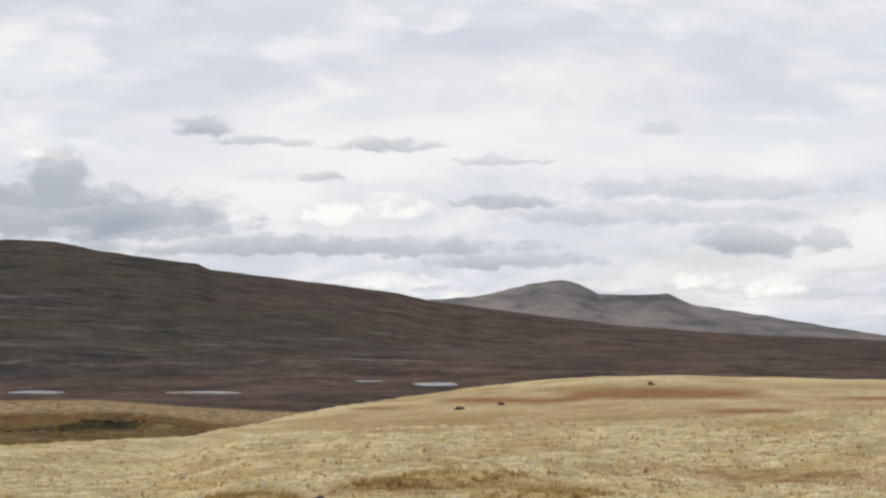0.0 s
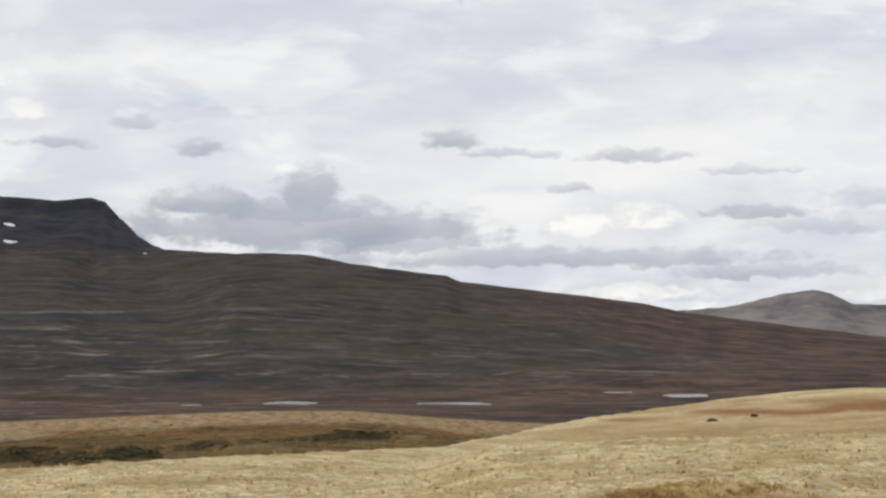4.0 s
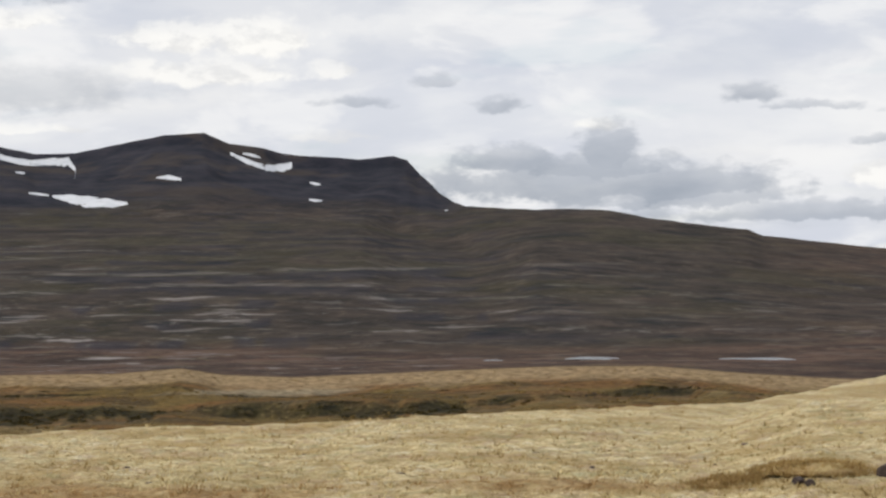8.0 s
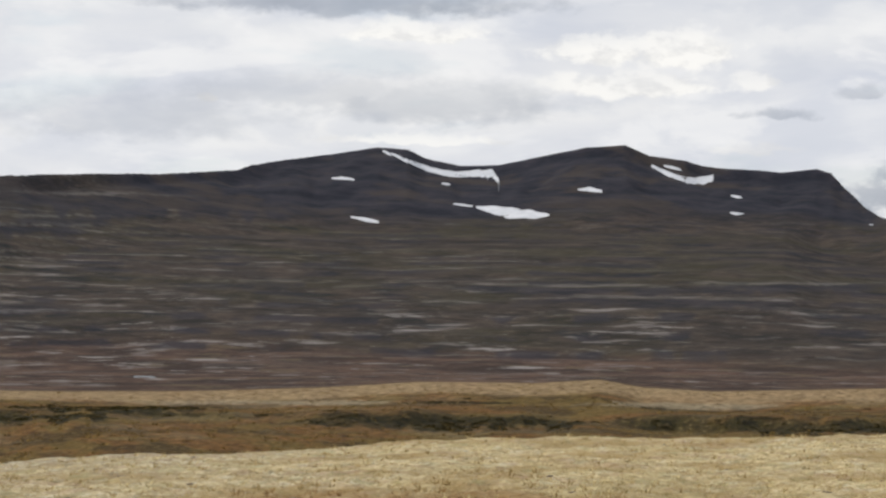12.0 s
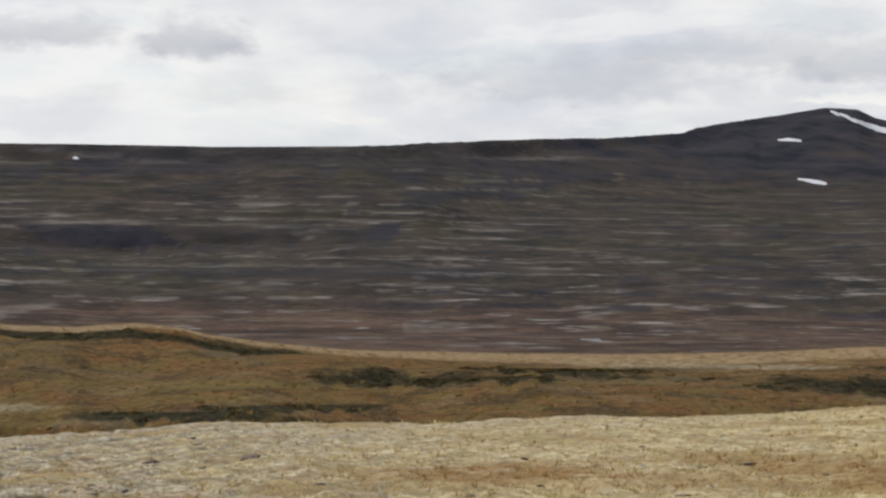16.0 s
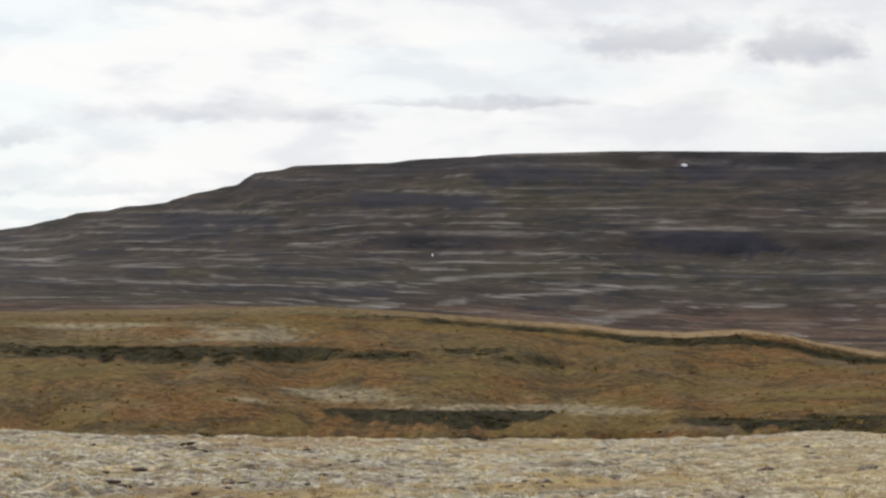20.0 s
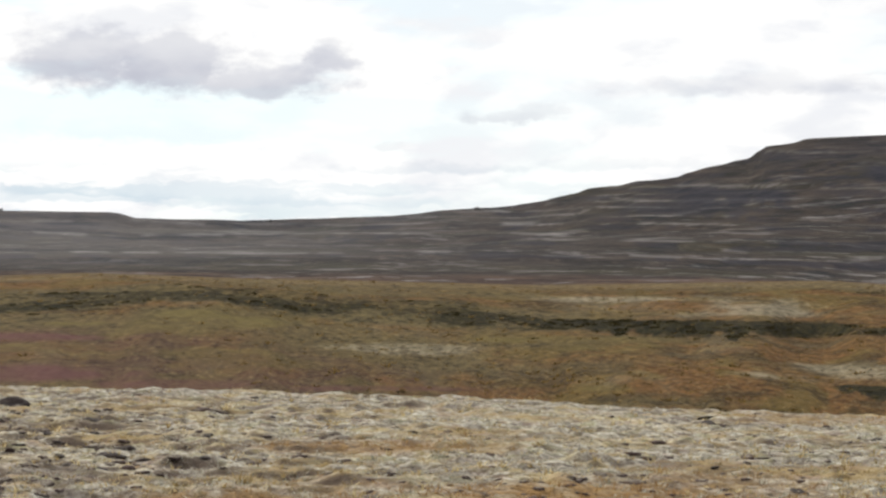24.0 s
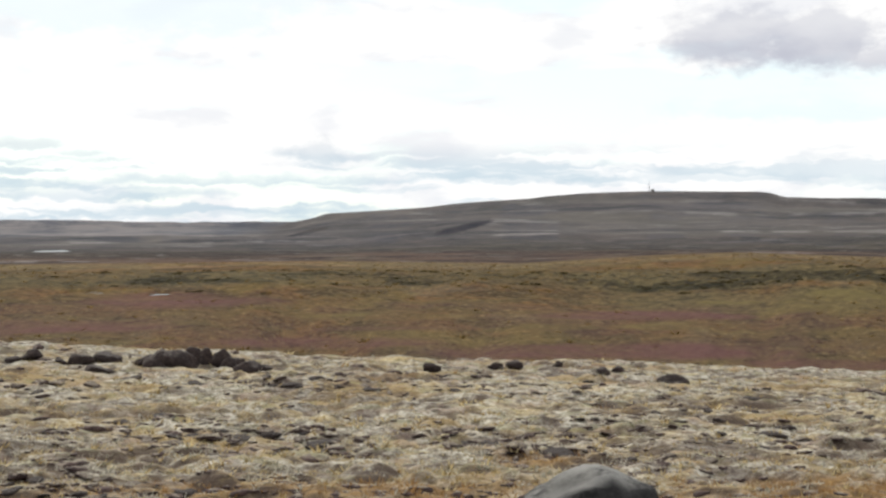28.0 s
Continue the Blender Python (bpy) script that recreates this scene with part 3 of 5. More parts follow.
LOWER_BANK = [(-14, -3.6, 0.02), (30, -4.9, 0.02), (40, -4.72, 0.12), (46, -4.72, 0.32), (52, -4.68, 0.3), (58, -4.82, 0.34), (64, -4.5, 0.14), (70, -4.3, 0.14), (78, -4.3, 0.05), (104, -3.9, 0.02)]


CREST_BANK = [(-14, 0.3, 0.01), (14, 0.5, 0.02), (17, 0.52, 0.07), (32, 0.5, 0.07), (42, 0.2, 0.03), (45, 0.17, 0.14), (47, 0.2, 0.22), (51, 0.22, 0.2), (55, 0.22, 0.13), (60, 0.22, 0.05), (66, 0.25, 0.04), (72, 0.2, 0.02), (104, 0.2, 0.02)]


def profile(b):
    """For the bearings b: the distances and heights that the land runs through, outwards from the camera."""
    f = lambda table, k: np.interp(b, column(table, 0), column(table, k))
    r0, z0 = f(NEAR_CREST, 1), f(NEAR_CREST, 2)
    e0 = np.degrees(np.arctan2(z0 - EYE, r0))
    # the fold lies in front of the crest only where the slope rises behind it
    rf, ef, fold = np.minimum(27.0, 0.9 * r0), f(FRONT_FOLD, 1), step(-b, -9.5, -5.0)
    plain = lambda r: np.where(r < 0.42 * r0, 0.381 * r / r0 * z0, np.where(r < 0.75 * r0, (0.16 + 0.39 * (r / r0 - 0.42) / 0.33) * z0, (0.55 + 0.45 * (r / r0 - 0.75) / 0.25) * z0))
    zfold = seen_height(ef, rf)
    near_d = [0.5 * rf, 0.8 * rf, rf, 1.12 * rf, 1.35 * rf, 1.35 * rf + 0.6 * (r0 - 1.35 * rf)]
    folded = [0.2 * zfold, 0.62 * zfold, zfold, seen_height(ef - 0.12, 1.12 * rf), seen_height(ef - 0.3, 1.35 * rf), seen_height(e0 - 0.42 * (e0 - ef), near_d[5])]
    near_d = [k + (1 - fold) * (q * r0 - k) for k, q in zip(near_d, (0.2, 0.42, 0.6, 0.75, 0.85, 0.93))]
    near_h = [fold * k + (1 - fold) * plain(q) for k, q in zip(folded, near_d)]
    zm = f(MIDDLE_RIDGE, 1)
    em = np.degrees(np.arctan2(zm - EYE, 330.0))
    px, py = -np.sin(np.radians(b)), np.cos(np.radians(b))
    wob = lambda size, seed: rough(px * 1000, py * 1000, size, 4, seed)
    lb, lh = np.minimum(f(LOWER_BANK, 1), e0 - 0.05), f(LOWER_BANK, 2) * np.clip(0.9 + 0.9 * wob(40, 5), 0.1, 1.6)
    ub, uh = f(UPPER_BANK, 1), f(UPPER_BANK, 2) * np.clip(0.95 + (0.8 - 0.5 * step(b, 60, 72)) * wob(50, 9), 0.15, 1.6)
    lb, ub = lb + 0.10 * wob(60, 3), ub + 0.08 * wob(70, 7)
    ch = f(CREST_BANK, 2) * np.clip(1 + 0.8 * wob(45, 15), 0.2, 1.6)
    ec = em - f(CREST_BANK, 1) + 0.04 * wob(50, 17)
    run = 9 + 16 * step(b, 60, 72)
    ub = np.minimum(np.maximum(ub, lb + lh / 2 + uh / 2 + 0.12), ec - ch / 2 - uh / 2 - 0.04)
    rl, ru = 140 + 16 * wob(80, 11), 225 + (26 - 18 * step(b, 60, 72)) * wob(60, 13)
    rs, zs = f(SKYLINE, 1), f(SKYLINE, 2)
    es = np.degrees(np.arctan2(zs - EYE, rs))
    zf = f([(k, h) for k, h in FAR_FELLS], 1)
    lowland = step(b, 46, 68)
    valley = -2.44 * (1 - lowland) - 1.36 * lowland
    # a shelf under the mountain, a scarp under the tableland
    shelf_r = np.interp(b, [-14, 13, 17, 31, 36, 41, 62, 75, 104], [1800, 1900, 2700, 2700, 2350, 1850, 1850, 1700, 1500])
    shelf_e = np.interp(b, [-14, 0, 8, 15, 18, 24, 31, 36, 41, 50, 60, 66, 72, 78, 90, 95, 104],
                        [-1.75, -1.1, -0.2, 0.6, 1.55, 1.6, 1.6, 1.3, 0.5, 0.5, 0.35, -0.1, -0.5, -0.6, -0.75, -1.0, -1.05])
    cliff = np.interp(b, [-14, 30, 41, 44, 50, 57, 62, 104], [0.03, 0.03, 0.04, 0.3, 0.5, 0.36, 0.1, 0.05]) * np.clip(0.95 + 0.5 * wob(60, 21), 0.2, 1.4)
    low_e = np.minimum(valley + 0.62, shelf_e - cliff - 0.1)
    top = np.interp(b, [-14, 14, 17, 30, 38, 42, 58, 63, 104], [0.04, 0.05, 0.25, 0.2, 0.3, 0.42, 0.42, 0.3, 0.12]) * np.clip(0.95 + 0.6 * wob(70, 23), 0.2, 1.5)
    one = np.ones_like(b)
    d = [0.01 * one, *near_d, r0, 1.25 * r0, 1.9 * r0, 105 * one, rl, rl + 3, ru, ru + run, 288 * one, 291 * one, 330 * one, 345 * one, 430 * one,
         1030 * one, 1250 * one, shelf_r - 18, shelf_r, rs - 60, rs, rs + 60, rs + 400, 4250 * one, 4500 * one, 4650 * one, 4900 * one]
    e_at = lambda e, r: seen_height(e, r)
    h = [0 * one, *near_h, z0, z0 - 0.035 * r0, z0 - 0.085 * r0 - 0.6, e_at(np.minimum(e0 - 0.35, lb - lh / 2 - 0.15), 105), e_at(lb - lh / 2, rl), e_at(lb + lh / 2, rl + 3),
         e_at(ub - uh / 2, ru), e_at(ub + uh / 2, ru + run), e_at(ec - ch / 2, 288), e_at(ec + ch / 2, 291), zm, zm - 0.25, e_at(em - 0.28, 430),
         e_at(valley, 1030), e_at(low_e, 1250), e_at(shelf_e - cliff, shelf_r - 12), e_at(shelf_e, shelf_r), e_at(es - top, rs - 60), zs, zs - 1.5,
         np.minimum(zs - 30, e_at(np.degrees(np.arctan2(zf - EYE, 4500)) - 0.3, rs + 400)), np.minimum(zf - 30, zs - 30), zf, zf - 4, zf - 40]
    return np.array(d), np.array(h), np.array([rl, ru, 288 * one, lh, uh, ch, run]), r0


# ponds: bearing, distance, half width and half depth
PONDS = [(11.55, 1000, 13.5, 22), (6.85, 940, 16, 19), (0.2, 1085, 11, 22), (2.1, 1115, 8, 10), (36.2, 840, 5, 12), (14.3, 930, 5, 10),
         (101.8, 1075, 9, 16), (100.9, 214, 2.6, 2.2), (98.8, 208, 1.4, 1.6), (86.85, 129, 0.9, 1.2)]


def pond_level(b0, d0):
    d, h, _, _ = profile(np.array([b0]))
    return float(np.interp(d0, d[:, 0], h[:, 0])) - 0.15


PIT = []     # hollows between the lichen cushions, sunk and coloured darker
LEDGE = []   # where on its ledge each place of the last sheet lies


def land(b, r):
    """Heights, and cover, on a fan of bearings b and distances r (both 1D): arrays of shape (b, r)."""
    d, h, banks, r0 = profile(b)
    z = np.stack([np.interp(r, d[:, i], h[:, i]) for i in range(len(b))])
    # round the corners of the near slope
    br, rr = np.meshgrid(np.radians(b), r, indexing="ij")
    x, y = -rr * np.sin(br), rr * np.cos(br)
    quiet = 1 - np.exp(-((rr - r0[:, None]) / (0.25 * r0[:, None])) ** 2)
    z += 0.022 * rough_in(0, 82, x, y, 0.55, 3, 31) * step(rr, 2, 8) * step(-rr, -80, -30)
    hum = step(np.degrees(br) + 10 * rough_in(0, 42, x, y, 5, 3, 37), 40, 88)
    z += (0.020 + 0.026 * hum * (0.45 + 0.55 * step(rough_in(0, 42, x, y, 1.8, 3, 39), -0.4, 0.3))) * rough_in(0, 42, x, y, 0.30, 3, 36, 0.55) * step(rr, 3, 8) * step(-rr, -40, -24)
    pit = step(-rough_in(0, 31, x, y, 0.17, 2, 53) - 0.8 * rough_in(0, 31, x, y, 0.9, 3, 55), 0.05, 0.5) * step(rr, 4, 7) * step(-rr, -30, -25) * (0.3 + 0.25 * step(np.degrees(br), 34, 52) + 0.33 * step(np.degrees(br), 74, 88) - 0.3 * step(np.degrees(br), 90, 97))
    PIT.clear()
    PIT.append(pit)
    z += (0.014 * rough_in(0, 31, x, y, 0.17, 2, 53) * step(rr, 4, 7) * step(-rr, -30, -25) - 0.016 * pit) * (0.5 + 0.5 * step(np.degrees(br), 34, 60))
    z += 0.022 * rough_in(0, 82, x, y, 2.4, 3, 33) * step(-rr, -80, -40) * (0.4 + 0.6 * quiet)
    z += (0.12 - 0.09 * step(np.degrees(br), 66, 78) * step(-rr, -215, -190)) * rough_in(65, 485, x, y, 26, 5, 35, 0.55) * step(rr, 70, 110) * step(-rr, -480, -400) * (0.25 + 0.75 * step(np.abs(rr - 330), 10, 60))
    hill = step(rr, 900, 1300)
    calm = 0.12 + 0.88 * step(np.abs(rr - np.interp(np.degrees(br), column(SKYLINE, 0), column(SKYLINE, 1))), 30, 160)
    z += (1.5 * rough_in(890, 5000, x, y, 120, 5, 41) + 1.1 * rough_in(890, 5000, x, y, 44, 3, 43, 0.6)) * hill * calm
    z += 0.55 * rough_in(425, 1400, x, y, 30, 4, 42, 0.6) * step(rr, 430, 620) * (1 - hill)
    z += (16.0 * rough_in(3690, 5000, x, y, 700, 5, 46, 0.55) + 9.0 * rough_in(3690, 5000, x, y, 240, 4, 48, 0.55)) * step(rr, 3700, 4100) * step(-np.abs(rr - 4500), -500, -60) * (0.06 + 0.94 * step(np.abs(rr - 4500), 10, 200))
    rib = rough(br * 3500, rr * 0.22, 130, 4, 57, 0.55)
    z += 11.0 * calm * (np.abs(rib) - 0.35) * step(rr, 2950, 3200) * step(-rr, -3750, -3600) * step(np.degrees(br), 15.5, 17) * step(-np.degrees(br), -38, -33)
    z += 11.0 * calm * rough_in(2490, 5000, x, y, 300, 5, 45, 0.58) * step(rr, 2500, 2900) * step(np.radians(16), br * 0 + np.radians(15), br * 0 + np.radians(17))
    for b0, d0, wide, deep in PONDS:
        level = pond_level(b0, d0)
        q = np.hypot((br - np.radians(b0)) * d0 / wide, (rr - d0) / deep)
        q = q + 0.25 * rough(x, y, wide * 0.8, 3, 51)
        shore = step(-q, -1.9, -1.15)
        z = z * (1 - shore) + (level + 0.25) * shore - 0.7 * step(-q, -1.1, -0.8)
    # worn ledges along the slopes
    ledge = (z + 4 * rough_in(390, 5000, x, y, 300, 3, 47)) / 9.0
    saw = ledge - np.floor(ledge)
    LEDGE.clear()
    LEDGE.append(saw)
    z += (1.1 + 2.3 * step(np.degrees(br), 34, 44)) * (step(saw, 0.55, 1.0) - saw) * hill * (0.35 + 0.65 * step(rough_in(890, 5000, x, y, 220, 3, 49), -0.6, 0.5))
    return x, y, z, br, rr, banks, r0


def fan_mesh(name, x, y, z, attrs, keep, mat):
    """One sheet over a fan, of the faces where keep is true."""
    nb, nr = x.shape
    idx = np.arange(nb * nr).reshape(nb, nr)
    quads = np.stack([idx[:-1, :-1], idx[:-1, 1:], idx[1:, 1:], idx[1:, :-1]], -1)[keep][:, ::-1]
    used, quads = np.unique(quads, return_inverse=True)
    quads = quads.reshape(-1, 4)
    me = bpy.data.meshes.new(name)
    me.vertices.add(len(used))
    me.vertices.foreach_set("co", np.stack([x, y, z], -1).reshape(-1, 3)[used].astype(np.float32).ravel())
    me.loops.add(quads.size)
    me.loops.foreach_set("vertex_index", quads.astype(np.int32).ravel())
    me.polygons.add(len(quads))
    me.polygons.foreach_set("loop_start", np.arange(0, quads.size, 4, dtype=np.int32))
    me.update(calc_edges=True)
    me.polygons.foreach_set("use_smooth", np.ones(len(quads), bool))
    for key, values in attrs.items():
        a = me.attributes.new(key, "FLOAT", "POINT")
        a.data.foreach_set("value", values.reshape(-1)[used].astype(np.float32))
    me.materials.append(mat)
    return new(name, me)


# rusty sedge on the near slope: bearing, degrees under eye level, half widths of both
RUSTY = [(-1.0, -5.05, 3.8, 0.36), (-9.0, -4.7, 4.0, 0.22), (27.5, -6.05, 9.0, 0.5), (37.0, -6.4, 5.0, 0.5), (12.5, -5.95, 4.0, 0.3), (50.0, -7.2, 7.0, 0.4),
         (66.0, -7.6, 6.0, 0.45), (79.0, -8.2, 7.0, 0.55), (97.5, -8.05, 9.0, 0.4), (88.0, -7.2, 2.0, 0.3), (74.0, -6.3, 3.0, 0.2)]


def rusty_ground(x, y, b, tilt):
    out = np.zeros_like(b)
    ragged_ = 0.55 * rough(x, y, 1.6, 4, 75)
    for b0, t0, wide, deep in RUSTY:
        out = np.maximum(out, step(1.15 - np.hypot((b - b0) / wide, (tilt - t0) / deep) + 1.3 * ragged_, 0.0, 0.8))
    return np.maximum(out, 0.6 * step(rough(x, y, 2.2, 4, 76), 0.55, 0.9))


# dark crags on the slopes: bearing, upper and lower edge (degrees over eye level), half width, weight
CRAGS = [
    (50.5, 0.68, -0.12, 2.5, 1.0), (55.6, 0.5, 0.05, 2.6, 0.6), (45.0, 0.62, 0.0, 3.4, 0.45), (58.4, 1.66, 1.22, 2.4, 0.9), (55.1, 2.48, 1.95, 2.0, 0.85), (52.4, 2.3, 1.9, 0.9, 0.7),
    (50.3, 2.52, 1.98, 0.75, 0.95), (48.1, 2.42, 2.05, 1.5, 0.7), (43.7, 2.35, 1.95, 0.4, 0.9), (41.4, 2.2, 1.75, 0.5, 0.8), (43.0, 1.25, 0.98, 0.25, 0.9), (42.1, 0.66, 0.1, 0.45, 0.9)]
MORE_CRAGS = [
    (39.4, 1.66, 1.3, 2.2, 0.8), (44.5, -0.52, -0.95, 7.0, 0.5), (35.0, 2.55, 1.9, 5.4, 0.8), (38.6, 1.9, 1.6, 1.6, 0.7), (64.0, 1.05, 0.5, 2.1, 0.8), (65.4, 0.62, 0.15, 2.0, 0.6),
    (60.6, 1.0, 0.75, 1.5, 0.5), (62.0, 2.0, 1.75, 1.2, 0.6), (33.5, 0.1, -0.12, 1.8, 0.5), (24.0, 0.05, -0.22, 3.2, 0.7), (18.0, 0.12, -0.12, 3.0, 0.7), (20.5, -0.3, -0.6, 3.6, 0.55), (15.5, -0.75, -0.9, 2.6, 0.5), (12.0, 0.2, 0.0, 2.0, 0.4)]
# pale lichen on the knolls of the middle ground: bearing, degrees over eye level, half widths of both
PALE_KNOLLS = [
    (72.8, -3.62, 3.0, 0.2), (63.6, -2.36, 3.3, 0.26), (60.5, -4.14, 3.0, 0.25), (55.8, -4.45, 4.0, 0.17), 
    (32.0, -3.3, 4.0, 0.1), (20.0, -3.3, 3.5, 0.1), (68.0, -2.15, 2.5, 0.12)]
# yellow-green moss and grass in the wet ground
MOSS = [
    (78.2, -2.86, 3.0, 0.22), (82.6, -2.86, 0.97, 0.08), (84.4, -3.57, 2.6, 0.17), (69.1, -3.32, 3.24, 0.13), (68.0, -4.71, 0.97, 0.13), (92.1, -3.26, 2.92, 0.12), (87.3, -3.57, 1.62, 0.12),
    (98.6, -3.12, 1.94, 0.1), (79.3, -2.66, 1.3, 0.2), (57.4, -3.38, 2.43, 0.19), (67.8, -3.49, 1.62, 0.19), (47.0, -3.9, 3.0, 0.15)]
# wine-red bog
RED_BOG = [
    (84.5, -4.24, 3.6, 0.24), (79.7, -4.62, 2.6, 0.13), (87.5, -4.3, 5.0, 0.24), (93.7, -3.97, 4.2, 0.17), (85.6, -3.26, 4.05, 0.12), (98.6, -2.75, 4.4, 0.26), (101.7, -3.39, 4.3, 0.26), (92.0, -3.6, 4.0, 0.1), (74.0, -4.75, 3.0, 0.08)]


# cut banks in the middle ground, dark with scrub and painted shade: bearing, upper and lower edge, half width, weight
CUT_BANKS = [
    (64.8, -2.72, -3.2, 5.4, 1.0), (57.0, -2.72, -2.94, 1.5, 0.75), (57.6, -4.48, -4.98, 3.7, 1.0), (48.0, -4.62, -5.05, 3.2, 1.0), (45.0, -4.46, -4.8, 3.0, 0.8), (41.0, -3.62, -4.02, 4.2, 0.8),
    (37.0, -3.4, -3.68, 3.2, 0.9), (27.8, -3.66, -4.1, 5.4, 0.8), (17.2, -3.76, -4.16, 2.5, 0.9), (26.5, -3.24, -3.37, 5.6, 0.4), (73.0, -4.44, -4.58, 1.7, 0.8), (10.0, -3.42, -3.62, 2.6, 0.7),
    (81.5, -1.95, -2.4, 3.4, 0.6), (74.0, -2.2, -2.75, 3.6, 0.5), (52.5, -3.3, -3.5, 1.8, 0.4), (93.0, -1.9, -2.2, 4.0, 0.4)]


# red sedge in the dips of the near slope
RED_HOLLOWS = [(-5.8, -2.5, 3.4, 0.2), (-1.4, -2.72, 2.8, 0.13), (-8.6, -2.98, 1.7, 0.09), (2.2, -2.95, 1.8, 0.1), (-12.5, -2.6, 2.5, 0.06)]


def patches(rows, b, tilt, x, y, size, seed):
    out, rag = np.zeros_like(b), 0.5 * rough(x, y, size, 4, seed)
    for b0, t0, wide, deep in rows:
        out = np.maximum(out, step(1 - np.hypot((b - b0) / wide, (tilt - t0) / deep) + rag, -0.05, 0.6))
    return out


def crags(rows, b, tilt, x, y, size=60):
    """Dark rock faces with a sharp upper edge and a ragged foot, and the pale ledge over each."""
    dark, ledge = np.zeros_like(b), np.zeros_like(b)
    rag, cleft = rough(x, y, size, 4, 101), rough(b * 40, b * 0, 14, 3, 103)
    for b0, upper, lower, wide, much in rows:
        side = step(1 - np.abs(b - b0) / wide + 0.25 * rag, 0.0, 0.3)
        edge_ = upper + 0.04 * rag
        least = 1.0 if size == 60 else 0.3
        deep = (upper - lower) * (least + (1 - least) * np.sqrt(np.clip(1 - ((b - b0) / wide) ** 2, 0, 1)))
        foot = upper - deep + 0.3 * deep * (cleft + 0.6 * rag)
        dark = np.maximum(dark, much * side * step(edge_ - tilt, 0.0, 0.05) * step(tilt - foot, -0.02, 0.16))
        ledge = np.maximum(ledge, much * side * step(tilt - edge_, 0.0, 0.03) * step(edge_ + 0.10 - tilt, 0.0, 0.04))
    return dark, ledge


def cover_of(x, y, z, br, rr, banks, r0, saw, pit):
    b = np.degrees(br)
    wav = rough(x, y, 9, 3, 61)
    a = {}
    a["lichen"] = np.clip(step(b + 8 * rough_in(0, 140, x, y, 6, 3, 63), 22, 55) * 0.95 + 0.08, 0, 1) * (1 - 0.5 * step(-rr, -13, -9))
    tilt = np.degrees(np.arctan2(z - EYE, rr))
    lean_in = np.gradient(z, RINGS, axis=1)
    # shaded side of each hummock, put into the colour by its slope
    a["face_shade"] = np.clip(step(lean_in, 0.08, 0.30) * (rr < 30) * (0.15 + 0.85 * step(b + 8 * rough_in(0, 31, x, y, 4, 3, 87), 30, 66)) * step(rough_in(0, 31, x, y, 1.6, 3, 89), -0.6, 0.2), 0, 1)
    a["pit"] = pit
    a["middle"] = step(rr / r0[:, None], 1.25, 1.7)
    # red hollow and rusty sedge on the near slope
    hollow = 1 - np.hypot((b + 5.4) / 4.6, (tilt + 2.42) / 0.17) + 0.25 * wav
    trail = 1 - np.hypot((b - 0.2) / 3.4, (tilt + 2.55 + 0.1 * b) / 0.13) + 0.3 * wav
    front = rusty_ground(x, y, b, tilt) * (rr < 30)
    a["rust"] = np.clip(np.maximum(np.maximum(step(hollow, 0.0, 0.35), 0.6 * step(trail, 0.0, 0.4)) * (rr > 30), front), 0, 1)
    behind = step(rr, 30, 34) * step(-rr, -0.97 * r0[:, None], -0.88 * r0[:, None]) * step(-b, -6, -2)
    a["rust"] = np.clip(np.maximum(a["rust"], behind * np.clip(0.62 + 0.5 * rough(x, y * 0.5, 5, 4, 123), 0, 0.95)), 0, 1)
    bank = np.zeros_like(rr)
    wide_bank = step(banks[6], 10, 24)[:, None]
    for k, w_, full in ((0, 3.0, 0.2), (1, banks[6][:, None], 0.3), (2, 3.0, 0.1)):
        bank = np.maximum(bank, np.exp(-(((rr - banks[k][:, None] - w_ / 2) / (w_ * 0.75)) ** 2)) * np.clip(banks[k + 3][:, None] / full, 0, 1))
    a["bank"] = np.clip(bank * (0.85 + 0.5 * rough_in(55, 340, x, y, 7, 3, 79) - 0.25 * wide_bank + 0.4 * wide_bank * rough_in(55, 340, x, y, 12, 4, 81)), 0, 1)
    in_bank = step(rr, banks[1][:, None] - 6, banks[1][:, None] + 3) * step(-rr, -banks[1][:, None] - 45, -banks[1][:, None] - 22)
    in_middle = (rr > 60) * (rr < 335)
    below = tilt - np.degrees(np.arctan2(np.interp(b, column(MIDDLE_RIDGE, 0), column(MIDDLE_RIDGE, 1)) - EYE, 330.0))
    # shaded side of the ridge crest, painted as a dark strip
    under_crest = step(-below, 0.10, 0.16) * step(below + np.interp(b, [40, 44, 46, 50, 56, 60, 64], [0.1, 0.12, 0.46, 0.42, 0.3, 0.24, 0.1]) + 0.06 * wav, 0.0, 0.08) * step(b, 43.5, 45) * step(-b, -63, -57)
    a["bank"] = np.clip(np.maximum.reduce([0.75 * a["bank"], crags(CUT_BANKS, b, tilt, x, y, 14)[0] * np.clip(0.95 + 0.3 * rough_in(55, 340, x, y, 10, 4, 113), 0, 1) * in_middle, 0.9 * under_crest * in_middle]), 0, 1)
    a["olive"] = np.maximum(wide_bank * in_bank, 0.25 * (1 - wide_bank) * step(rr, banks[1][:, None] - 30, banks[1][:, None] - 8) * step(-rr, -banks[1][:, None] - 16, -banks[1][:, None] - 6)) * np.clip(0.85 + 0.4 * rough_in(55, 340, x, y, 30, 3, 85), 0, 1)
    a["olive"] = np.clip(np.maximum(a["olive"], 0.75 * step(b, 48, 60) * step(rough_in(55, 340, x, y, 34, 4, 125), -0.35, 0.45) * in_middle), 0, 1)
    a["crest"] = step(rr, 296 + 12 * wav, 312) * (0.6 * step(-b, -60, -52) + 0.2)
